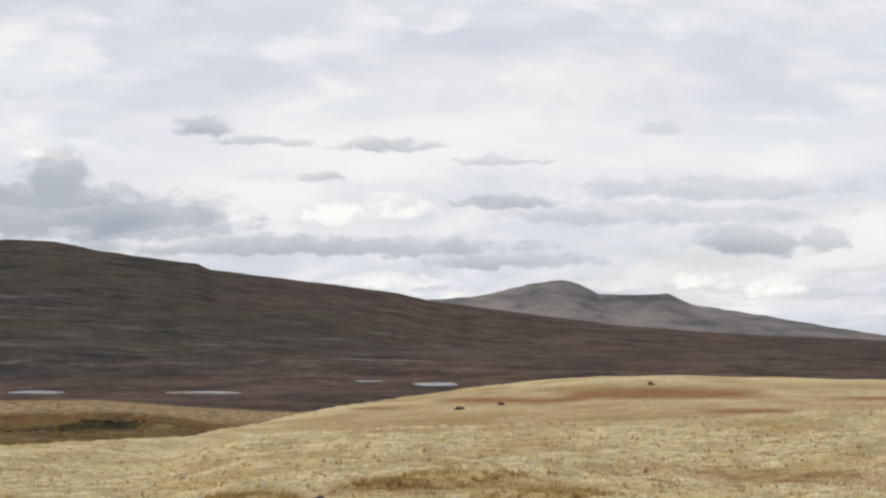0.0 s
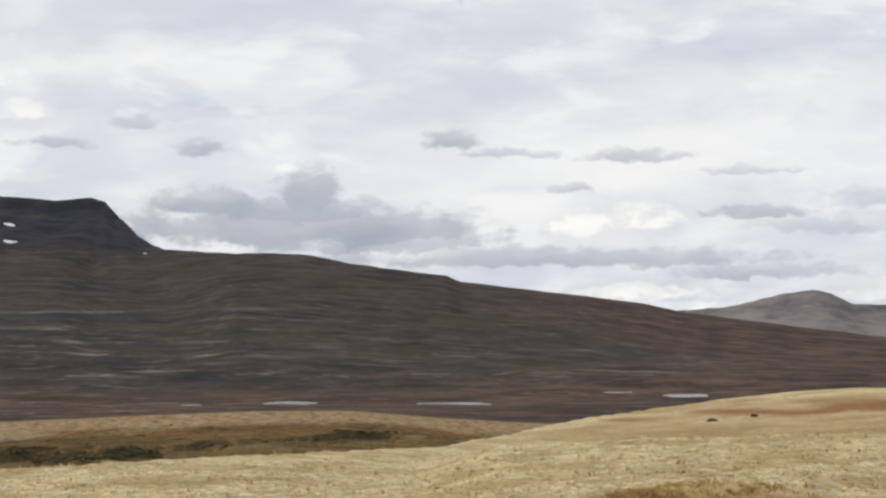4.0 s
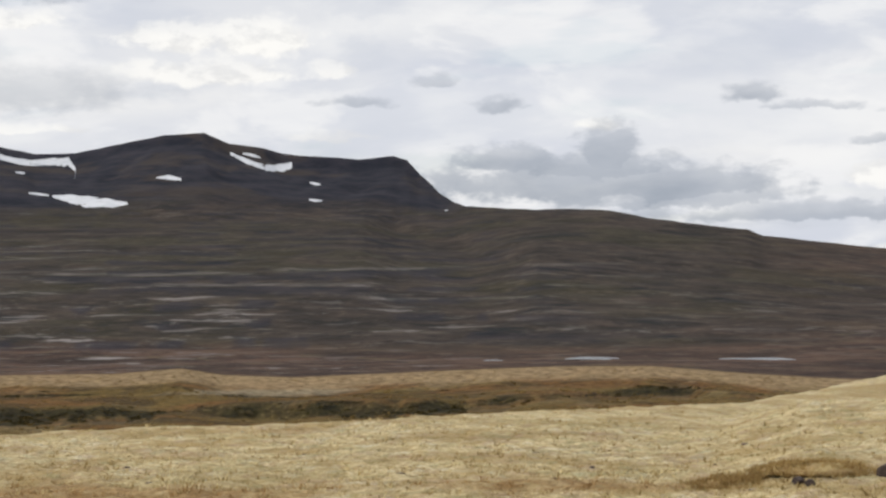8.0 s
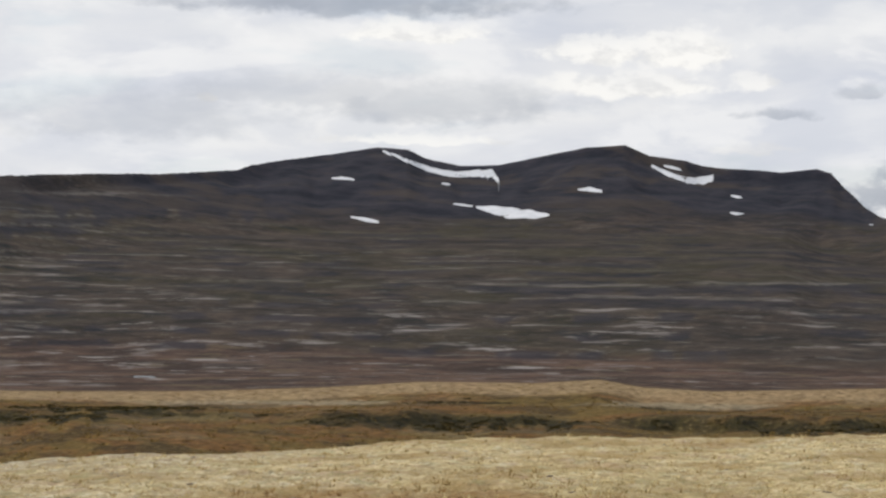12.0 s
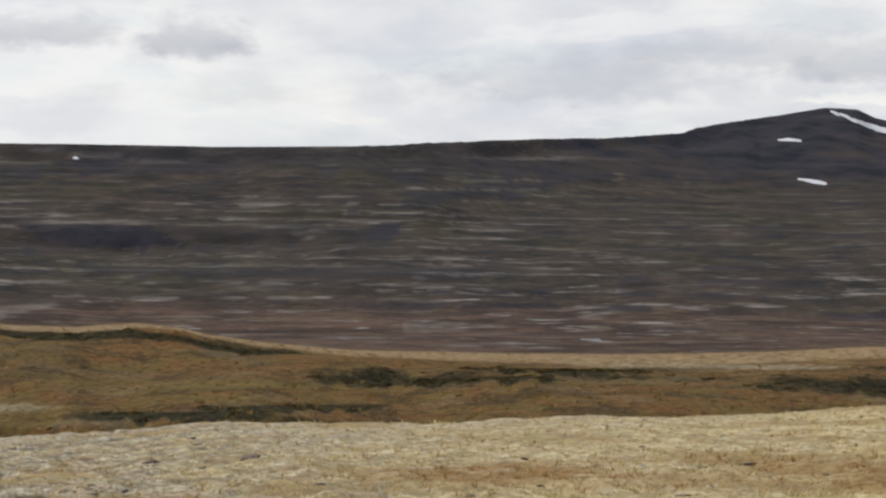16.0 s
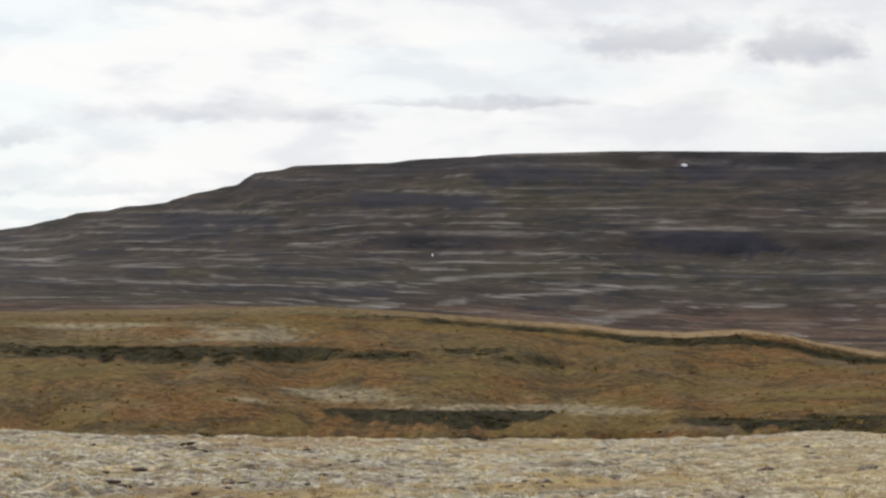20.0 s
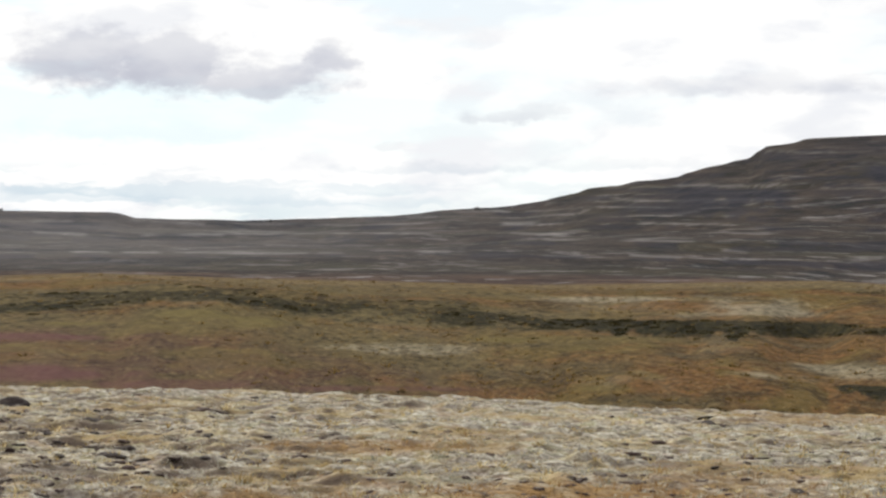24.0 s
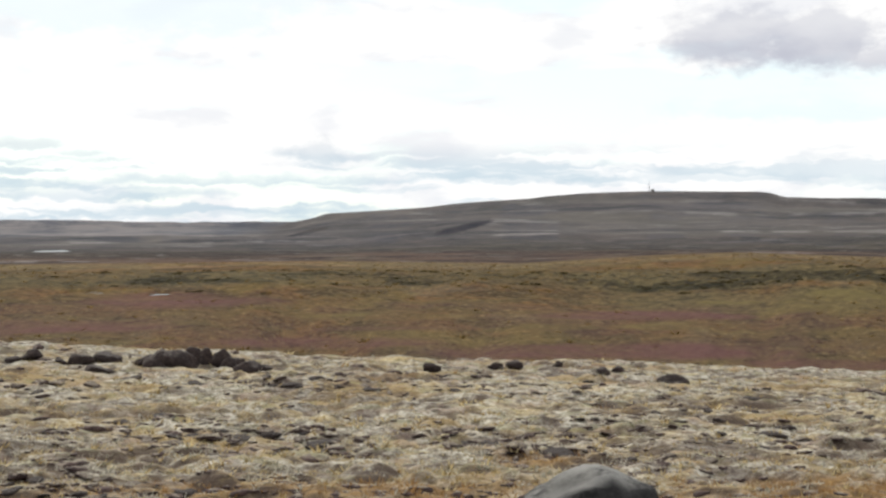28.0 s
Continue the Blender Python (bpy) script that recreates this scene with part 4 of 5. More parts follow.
    a["bog"] = step(b + 6 * rough_in(55, 340, x, y, 60, 3, 65), 66, 80) * step(-rr, -215 - 20 * wav, -190)
    a["far"] = step(rr, 335, 345)
    a["slope"] = step(rr + 180 * rough_in(340, 5000, x, y, 300, 4, 67) + 500 * step(b, 48, 66), 1120, 1450) * (0.25 + 0.75 * step(b + 4 * rough_in(340, 5000, x, y, 400, 3, 121), -2, 9))
    a["gravel"] = np.clip(0.28 + 0.72 * step(b + 6 * rough_in(340, 5000, x, y, 300, 3, 69), 12, 30), 0, 1) * step(rr, 400, 700) * (1 - 0.65 * step(rr, 1900, 2700)) * (0.45 + 0.55 * step(rough_in(340, 5000, x, y, 260, 3, 77), -0.5, 0.3))
    tread = step(saw, 0.0, 0.06) * step(-saw, -0.42, -0.16)
    a["gravel"] *= (0.45 + 0.9 * tread) * (1 - 0.3 * step(b, 36, 42) * step(-b, -56, -50))
    a["gravel"] = np.clip(a["gravel"] * (1.25 - 0.5 * step(rr, 1500, 1900)), 0, 1)
    run_ = rough(b * 20, z * 1.1, 34, 4, 93, 0.55)
    thin = step(saw, 0.0, 0.05) * step(-saw, -0.30, -0.16)
    a["line"] = thin * step(run_, 0.0, 0.3) * (0.15 + 0.85 * step(b, 30, 46)) * step(rr, 900, 1150) * (0.4 + 0.6 * step(-rr, -2350, -1900)) * (0.6 + 0.4 * step(b, 52, 62))
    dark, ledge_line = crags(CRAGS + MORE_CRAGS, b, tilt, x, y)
    rim = np.interp(b, column(SKYLINE, 0), column(SKYLINE, 1))
    rim_line = step(rr - rim, -26, -12) * step(rim + 40 - rr, 0, 10) * step(b, 42, 45) * step(-b, -58, -55) * step(rough_in(1000, 5000, x, y, 120, 3, 107), -0.5, 0.1)
    a["line"] = np.clip(np.maximum.reduce([a["line"], 0.8 * ledge_line * (rr > 1000), rim_line]), 0, 1)
    a["red"] = patches(RED_HOLLOWS, b, tilt, x, y, 4, 109) * (rr > 30) * (rr < 62)
    a["moss"] = patches(MOSS, b, tilt, x, y, 12, 117) * (rr > 60) * (rr < 300)
    a["wine"] = patches(RED_BOG, b, tilt, x, y, 16, 119) * (rr > 60) * (rr < 300)
    a["pale"] = patches(PALE_KNOLLS, b, tilt, x, y, 9, 105) * (rr > 60) * (rr < 340)
    # cliff shadow on the mast hill, painted as two slanting dark patches
    gully = np.maximum(step(1 - np.hypot((b - 90.2) / 0.95, (tilt + 0.74 + 0.22 * (b - 90.2)) / 0.11) + 0.15 * wav, 0.0, 0.3), 0.8 * step(1 - np.hypot((b - 94.6) / 0.7, (tilt + 0.83 + 0.22 * (b - 94.6)) / 0.06) + 0.2 * wav, 0.0, 0.3)) * (rr > 1300) * (rr < 2300)
    # painted haze by distance; a weaker share lightens the mast hill
    a["haze_tint"] = np.maximum.reduce([step(rr, 3900, 4250) * 0.62, 0.75 * step(b, 94.0, 97) * step(rr, 1300, 2000), 0.30 * step(b, 64, 84) * step(rr, 900, 1300)]) * (1 - gully)
    steep = lean_in
    a["scree"] = (1 - rim_line) * np.maximum.reduce([
        step(rr + 120 * rough_in(2000, 5000, x, y, 200, 4, 71), 2750, 3000) * step(b, 14, 16) * step(-b, -42, -36),
        0.5 * step(z + 26 * rough_in(1000, 5000, x, y, 160, 4, 73), 78, 100) * step(b, 36, 40) * step(-b, -64, -58),
        0.9 * step(steep, 0.3, 0.55) * (rr > 1200),
        gully,
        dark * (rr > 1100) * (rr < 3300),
        0.65 * step(saw, 0.55, 0.7) * step(-saw, -1.0, -0.95) * step(rough(b * 20, z * 1.3, 26, 4, 83, 0.6), 0.0, 0.35) * (rr > 1150) * step(b, 8, 16)])
    return a


VIEW = np.arange(-14.0, 104.01, 0.1)
RINGS = np.concatenate([np.geomspace(0.02, 8, 18)[:-1], np.geomspace(8, 27, 290)[:-1], np.geomspace(27, 90, 60)[:-1], np.geomspace(90, 345, 130)[:-1],
                        np.geomspace(345, 1060, 100)[:-1], np.geomspace(1060, 3800, 180)[:-1], np.geomspace(3800, 4900, 24)])
x, y, z, br, rr, banks, r0 = land(VIEW, RINGS)
attrs = cover_of(x, y, z, br, rr, banks, r0, LEDGE[0], PIT[0])
fb, fr = np.degrees(br[:-1, :-1]), rr[:-1, :-1]
up = fr > 1260
parts_of_land = [
    ("ground", ~up, "golden heath ground falling to a brown valley", "ground"),
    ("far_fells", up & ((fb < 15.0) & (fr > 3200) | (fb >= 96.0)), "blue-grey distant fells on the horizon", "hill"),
    ("long_shoulder", up & (fb < 15.0) & (fr <= 3200), "long dark heath shoulder falling to the valley", "hill"),
    ("mountain", up & (fb >= 15.0) & (fb < 37.0), "dark rocky mountain with old snow patches", "mountain"),
    ("tableland", up & (fb >= 37.0) & (fb < 69.5), "flat-topped dark heath tableland with ledges", "hill"),
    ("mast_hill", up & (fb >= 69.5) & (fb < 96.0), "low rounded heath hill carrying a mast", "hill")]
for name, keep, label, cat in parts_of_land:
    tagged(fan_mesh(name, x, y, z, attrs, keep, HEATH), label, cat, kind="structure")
# the land behind the camera
BACK = np.concatenate([np.arange(104.0, 346.0, 2.0), [346.0]])
bb, rb = np.meshgrid(np.radians(BACK), RINGS, indexing="ij")
turn = (step(BACK, 104, 140) * step(-BACK, -346, -310))[:, None]
side = (BACK < 225)[:, None]
xb, yb = -rb * np.sin(bb), rb * np.cos(bb)
roll = (0.4 * rough(xb, yb, 26, 4, 35) * step(rb, 20, 90) + 5 * rough(xb, yb, 400, 4, 111) * step(rb, 300, 1200)) - 35 * step(rb, 30, 900)
zb = np.where(side, z[-1][None], z[0][None]) * (1 - turn) + turn * roll
ones = np.ones_like(rb)
plain_cover = {"lichen": ones * 0.5, "middle": step(rb, 32, 45), "far": step(rb, 335, 345), "slope": step(rb, 1150, 1500), "gravel": ones * 0.3}
back_cover = {k: np.where(side, v[-1][None], v[0][None]) * (1 - turn) + turn * plain_cover.get(k, 0 * ones) for k, v in attrs.items()}
tagged(fan_mesh("ground_behind", xb, yb, zb, back_cover, np.ones((len(BACK) - 1, len(RINGS) - 1), bool), HEATH), "open heath running away to the horizon", "ground", kind="structure")

# ---- helpers for things ----
def part(name, bm, mat, parent=None, label=""):
    me = bpy.data.meshes.new(name)
    bm.to_mesh(me)
    bm.free()
    me.materials.append(mat)
    ob = new(name, me)
    if parent is not None:
        ob.parent = parent
    return tagged(ob, label)


def grid_value(field, b, r):
    """What the sheet holds (height or cover) at arrays of bearings and distances."""
    u = np.clip((np.asarray(b, float) - VIEW[0]) / 0.1, 0, len(VIEW) - 1.001)
    k = np.clip(np.searchsorted(RINGS, r) - 1, 0, len(RINGS) - 2)
    v = (r - RINGS[k]) / (RINGS[k + 1] - RINGS[k])
    i = u.astype(int)
    f = u - i
    return (field[i, k] * (1 - f) + field[i + 1, k] * f) * (1 - v) + (field[i, k + 1] * (1 - f) + field[i + 1, k + 1] * f) * v


def grid_height(b, r):
    return grid_value(z, b, r)


def spot(b, r, up=0.0):
    """The place on the land at a bearing and a distance."""
    return Vector((-r * math.sin(radians(b)), r * math.cos(radians(b)), float(grid_height(np.array([b]), np.array([r]))[0]) + up))


def facing(b, tilt, lo, hi):
    """The distance, from lo to hi, at which the land first rises to tilt degrees over eye level."""
    r = np.geomspace(lo, hi, 1500)
    e = np.degrees(np.arctan2(grid_height(np.full(1500, b), r) - EYE, r - ARM))
    over = np.nonzero(e >= tilt)[0]
    return float(r[over[0]]) if len(over) else float(r[np.argmax(e)])


def lump(seed, level=2, cuts=5, flat=0.6, rugged=1.0):
    """A stone about 2 across: a ball with broken faces, rough skin and a flat foot. Returns points and triangles."""
    bm = bmesh.new()
    bmesh.ops.create_icosphere(bm, subdivisions=level, radius=1.0)
    rnd = random.Random(seed)
    pts = np.array([v.co for v in bm.verts])
    tri = np.array([[v.index for v in f.verts] for f in bm.faces])
    bm.free()
    for _ in range(cuts):
        n = np.array([rnd.gauss(0, 1), rnd.gauss(0, 1), rnd.gauss(0.3, 0.7)])
        n /= np.linalg.norm(n)
        over = np.maximum(pts @ n - rnd.uniform(0.55, 0.85), 0)
        pts -= 0.85 * over[:, None] * n
    for i, p in enumerate(pts):
        v = Vector(p) * 1.3 + Vector((seed * 3.1, 0, 0))
        pts[i] *= 1 + rugged * (0.24 * noise.noise(v) + 0.16 * noise.noise(v * 2.7))
    pts[:, 2] = np.where(pts[:, 2] < 0, pts[:, 2] * 0.5, pts[:, 2] * flat * 1.4)
    return pts, tri


def mesh_of(name, pts, tri, mat, smooth=False):
    me = bpy.data.meshes.new(name)
    me.vertices.add(len(pts))
    me.vertices.foreach_set("co", np.asarray(pts, np.float32).ravel())
    me.loops.add(tri.size)
    me.loops.foreach_set("vertex_index", np.asarray(tri, np.int32).ravel())
    me.polygons.add(len(tri))
    me.polygons.foreach_set("loop_start", np.arange(0, tri.size, tri.shape[1], dtype=np.int32))
    me.update(calc_edges=True)
    if smooth:
        me.polygons.foreach_set("use_smooth", np.ones(len(tri), bool))
    me.materials.append(mat)
    return me


def strewn(name, shapes, where, sizes, turns, mat, label, cat):
    """Many small pieces as one object: each a shape, scaled (x, y, z), turned about the upright and set down."""
    pts, tris, base = [], [], 0
    pick = np.arange(len(where)) % len(shapes)
    for k, (sp, st) in enumerate(shapes):
        sel = np.nonzero(pick == k)[0]
        if not len(sel):
            continue
        p = sp[None] * sizes[sel][:, None, :]
        c, s_ = np.cos(turns[sel])[:, None], np.sin(turns[sel])[:, None]
        q = np.stack([p[..., 0] * c - p[..., 1] * s_, p[..., 0] * s_ + p[..., 1] * c, p[..., 2]], -1) + where[sel][:, None, :]
        pts.append(q.reshape(-1, 3))
        tris.append((st[None] + (np.arange(len(sel)) * len(sp))[:, None, None]).reshape(-1, 3) + base)
        base += len(sel) * len(sp)
    ob = new(name, mesh_of(name, np.concatenate(pts), np.concatenate(tris), mat))
    return tagged(ob, label, cat, kind="stuff") if cat else ob


def on_plan(b, r, sink=0.0):
    a = np.radians(b)
    return np.stack([-r * np.sin(a), r * np.cos(a), grid_height(b, r) - sink], -1)


RNG = np.random.default_rng(7)

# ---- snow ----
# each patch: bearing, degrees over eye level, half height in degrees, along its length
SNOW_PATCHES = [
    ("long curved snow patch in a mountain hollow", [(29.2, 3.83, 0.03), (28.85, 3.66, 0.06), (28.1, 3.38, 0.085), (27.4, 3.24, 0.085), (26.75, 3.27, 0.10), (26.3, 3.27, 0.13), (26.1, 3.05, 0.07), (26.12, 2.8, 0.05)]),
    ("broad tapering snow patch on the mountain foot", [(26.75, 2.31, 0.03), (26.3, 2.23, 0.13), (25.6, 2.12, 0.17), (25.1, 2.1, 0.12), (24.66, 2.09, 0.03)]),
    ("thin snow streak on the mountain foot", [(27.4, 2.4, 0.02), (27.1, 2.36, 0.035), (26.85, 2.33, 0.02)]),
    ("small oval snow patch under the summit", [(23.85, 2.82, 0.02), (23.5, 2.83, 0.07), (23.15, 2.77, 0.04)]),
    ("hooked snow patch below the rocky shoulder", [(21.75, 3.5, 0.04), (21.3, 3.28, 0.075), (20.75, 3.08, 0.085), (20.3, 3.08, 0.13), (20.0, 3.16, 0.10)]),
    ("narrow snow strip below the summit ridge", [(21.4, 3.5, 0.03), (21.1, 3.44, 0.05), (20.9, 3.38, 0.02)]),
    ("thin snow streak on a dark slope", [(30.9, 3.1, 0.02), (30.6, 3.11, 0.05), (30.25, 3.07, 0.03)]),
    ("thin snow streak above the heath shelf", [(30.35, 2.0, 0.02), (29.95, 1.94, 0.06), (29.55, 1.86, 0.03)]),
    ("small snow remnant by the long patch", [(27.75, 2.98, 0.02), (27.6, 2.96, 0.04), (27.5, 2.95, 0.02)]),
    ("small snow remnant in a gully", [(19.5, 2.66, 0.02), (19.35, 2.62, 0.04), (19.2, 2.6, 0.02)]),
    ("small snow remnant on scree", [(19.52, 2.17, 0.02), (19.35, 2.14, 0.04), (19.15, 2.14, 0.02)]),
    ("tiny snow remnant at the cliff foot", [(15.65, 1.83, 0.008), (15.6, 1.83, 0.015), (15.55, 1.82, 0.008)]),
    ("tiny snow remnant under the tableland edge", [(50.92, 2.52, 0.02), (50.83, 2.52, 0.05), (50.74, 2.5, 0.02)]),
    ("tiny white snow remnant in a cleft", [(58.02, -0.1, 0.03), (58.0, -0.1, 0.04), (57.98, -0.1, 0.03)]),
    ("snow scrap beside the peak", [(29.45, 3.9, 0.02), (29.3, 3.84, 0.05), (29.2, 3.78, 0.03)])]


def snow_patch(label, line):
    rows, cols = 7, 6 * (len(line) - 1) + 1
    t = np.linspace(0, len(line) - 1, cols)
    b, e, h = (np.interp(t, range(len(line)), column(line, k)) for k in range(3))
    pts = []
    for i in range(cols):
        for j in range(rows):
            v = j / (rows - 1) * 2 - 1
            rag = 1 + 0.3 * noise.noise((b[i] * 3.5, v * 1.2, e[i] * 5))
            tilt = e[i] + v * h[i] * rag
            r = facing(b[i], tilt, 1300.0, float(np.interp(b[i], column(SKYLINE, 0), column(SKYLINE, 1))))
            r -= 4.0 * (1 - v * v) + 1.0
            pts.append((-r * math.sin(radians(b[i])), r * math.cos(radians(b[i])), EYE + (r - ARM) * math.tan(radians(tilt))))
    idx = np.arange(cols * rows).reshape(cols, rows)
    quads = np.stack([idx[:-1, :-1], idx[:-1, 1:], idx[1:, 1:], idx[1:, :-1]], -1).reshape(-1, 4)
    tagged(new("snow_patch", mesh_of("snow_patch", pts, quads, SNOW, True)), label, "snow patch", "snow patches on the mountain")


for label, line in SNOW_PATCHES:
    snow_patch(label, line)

# ---- ponds ----
for k, (b0, d0, wide, deep) in enumerate(PONDS):
    ring = []
    for i in range(48):
        a = i / 48 * math.tau
        q = 1.06 + 0.22 * noise.noise((math.cos(a) * 1.7 + k * 5, math.sin(a) * 1.7, 0))
        bb_, dd_ = b0 + math.degrees(wide * q * math.cos(a) / d0), d0 + deep * q * math.sin(a)
        ring.append((-dd_ * math.sin(radians(bb_)), dd_ * math.cos(radians(bb_)), pond_level(b0, d0) + 0.05))
    me = bpy.data.meshes.new("pond")
    me.from_pydata(ring, [], [list(range(48))])
    me.materials.append(WATER)
    tagged(new("pond", me), "still pond reflecting the bright sky", "pond", "ponds in the valley", kind="structure")

# ---- mast on the hill, and knobs on the skyline ----


def tube(bm, a, b_, radius, sides=6):
    a, b_ = Vector(a), Vector(b_)
    m = Matrix.Translation((a + b_) / 2) @ (b_ - a).to_track_quat("Z", "Y").to_matrix().to_4x4()
    bmesh.ops.create_cone(bm, cap_ends=True, segments=sides, radius1=radius, radius2=radius, depth=(b_ - a).length, matrix=m)


def block(bm, lo, hi):
    c = [(p + q) / 2 for p, q in zip(lo, hi)]
    s_ = [q - p for p, q in zip(lo, hi)]
    bmesh.ops.create_cube(bm, size=1.0, matrix=Matrix.Translation(c) @ Matrix.Diagonal((*s_, 1)))


mast = new("radio_mast")
mast.location, mast.scale = spot(84.85, 2256.0), (0.85, 0.85, 0.9)
tagged(mast, "thin grey lattice mast standing on the hilltop", "mast")
legs = [(0.7 * math.cos(k * math.tau / 3), 0.7 * math.sin(k * math.tau / 3)) for k in range(3)]
for lx, ly in legs:
    bm = bmesh.new()
    tube(bm, (lx, ly, -1.0), (lx * 0.35, ly * 0.35, 10.5), 0.12)
    part("leg", bm, STEEL, mast)
for k in range(6):
    zz, f_ = 1.0 + 1.7 * k, 1 - 0.062 * (1.0 + 1.7 * k)
    for i in range(3):
        (ax, ay), (bx, by) = legs[i], legs[(i + 1) % 3]
        bm = bmesh.new()
        tube(bm, (ax * f_, ay * f_, zz), (bx * f_ * 0.92, by * f_ * 0.92, zz + 1.2), 0.06, 5)
        part("brace", bm, STEEL, mast)
bm = bmesh.new()
tube(bm, (0, 0, 10.3), (0, 0, 13.0), 0.1)
part("antenna", bm, STEEL, mast)
hut = new("mast_hut")
hut.location = spot(84.75, 2254.0)
tagged(hut, "small grey equipment hut with a low pitched roof", "hut")
bm = bmesh.new()
block(bm, (-2.6, -1.6, -0.8), (2.6, 1.6, 2.1))
part("wall", bm, CONCRETE, hut)
bm = bmesh.new()
bmesh.ops.create_cone(bm, cap_ends=True, segments=4, radius1=3.6, radius2=0.6, depth=1.0, matrix=Matrix.Translation((0, 0, 2.62)) @ Matrix.Rotation(math.pi / 4, 4, "Z"))
part("roof", bm, STEEL, hut)
bm = bmesh.new()
block(bm, (-0.5, -1.72, -0.7), (0.5, -1.61, 1.4))
part("door", bm, STEEL, hut)

for b0, r_, wide, tall, words in ((71.24, 2311.0, 8.0, 3.4, "rounded pale rock knob on the skyline"), (77.24, 2281.0, 5.5, 2.6, "small rock knob on the skyline"),
                                  (68.6, 2366.0, 4.0, 2.0, "low rock knob on the skyline"), (87.4, 2249.0, 5.0, 2.0, "low rock knob on the hill crest")):
    p_, t_ = lump(int(b0), 3, 6)
    ob = new("outcrop", mesh_of("outcrop", p_ * (wide, wide * 0.8, tall), t_, GREY_ROCK))
    ob.location = spot(b0, r_, -0.5)
    tagged(ob, words, "rock")

# ---- near rocks ----
# bearing, distance, width, height, seed, label
p_, t_ = lump(17, 4, 7, 0.7)
p_[:, 2] = np.where(p_[:, 2] > 0, p_[:, 2].max() * (np.maximum(p_[:, 2], 0) / p_[:, 2].max()) ** 0.62, p_[:, 2])
p_[:, 2] -= 0.12 * np.maximum(p_[:, 0] * -1.0, 0)
boulder = new("boulder", mesh_of("boulder", p_ * (0.55, 0.44, 0.42), t_, BOULDER_ROCK, True))
boulder.location, boulder.rotation_euler = spot(86.5, 9.5, 0.02), (0, 0, radians(80))
tagged(boulder, "smooth grey boulder with a pale top in dry grass", "boulder")
NEAR_ROCKS = [
    (84.27, -5.2, 0.40, 0.13, 44, "dark rounded rock on pale lichen"), 
    (86.23, -4.95, 0.22, 0.11, 5, "low dark stone on pale lichen"), (85.8, -4.88, 0.15, 0.07, 6, "flat dark stone on pale lichen"),
    (91.09, -4.83, 0.20, 0.13, 8, "dark upright stone on pale lichen"), (89.3, -4.77, 0.2, 0.09, 9, "low dark stone near the slope's edge"),
    (-5.9, -2.28, 0.24, 0.08, 12, "dark stone on the dry grass crest"), (-0.47, -3.0, 0.28, 0.08, 13, "low grey stone in dry grass"), (-1.65, -2.86, 0.17, 0.08, 14, "small brown stone in dry grass"), (3.41, -5.77, 0.2, 0.12, 15, "dark brown stone beside a grass tussock"), (5.85, -6.0, 0.12, 0.06, 16, "small dark stone in worn turf"), (5.55, -6.05, 0.09, 0.05, 18, "small dark stone in worn turf"), (88.75, -4.76, 0.24, 0.10, 10, "broad dark stone near the slope's edge"), (87.5, -4.72, 0.16, 0.07, 11, "small dark stone near the slope's edge")]
OUTCROP = [
    (98.85, -4.62, 0.42, 0.26, 21), (98.3, -4.6, 0.5, 0.3, 22), (97.85, -4.58, 0.34, 0.27, 23), (97.45, -4.55, 0.2, 0.22, 24), (97.1, -4.62, 0.36, 0.25, 25),
    (96.7, -4.66, 0.3, 0.18, 26), (96.25, -4.75, 0.36, 0.14, 27), (95.8, -4.78, 0.22, 0.07, 28), (99.3, -4.6, 0.24, 0.1, 29),
    (100.3, -4.5, 0.42, 0.2, 30), (100.9, -4.48, 0.3, 0.13, 31), (101.5, -4.5, 0.2, 0.08, 32), (102.2, -4.3, 0.3, 0.1, 33), (102.8, -4.42, 0.22, 0.07, 34), (100.5, -4.75, 0.34, 0.1, 35)]


def near_rock(b0, tilt, wide, tall, seed, words, group=""):
    p_, t_ = lump(seed, 3, 11 if group.endswith("outcrop") else 6)
    r_ = facing(b0, tilt, 5.0, 56.0)
    ob = new("rock", mesh_of("rock", p_ * (wide / 2, wide / 2.4, tall * 0.9), t_, DARK_ROCK))
    ob.location, ob.rotation_euler = spot(b0, r_, 0.012), (0, 0, radians(b0) + 0.4 * math.sin(seed))
    tagged(ob, words, "rock", group)


for row in NEAR_ROCKS:
    near_rock(*row, "rocks on the lichen slope")
for row in OUTCROP:
    near_rock(*row, "jagged dark grey rock in a low outcrop", "rocks of the outcrop")

# stones and turf knobs strewn over the near slope
STONE_MESHES = [mesh_of("stone", *lump(40 + k, 2, 4, 0.5, 2.2), (DARK_ROCK, TURF, TURF)[k % 3]) for k in range(9)]
placed = 0
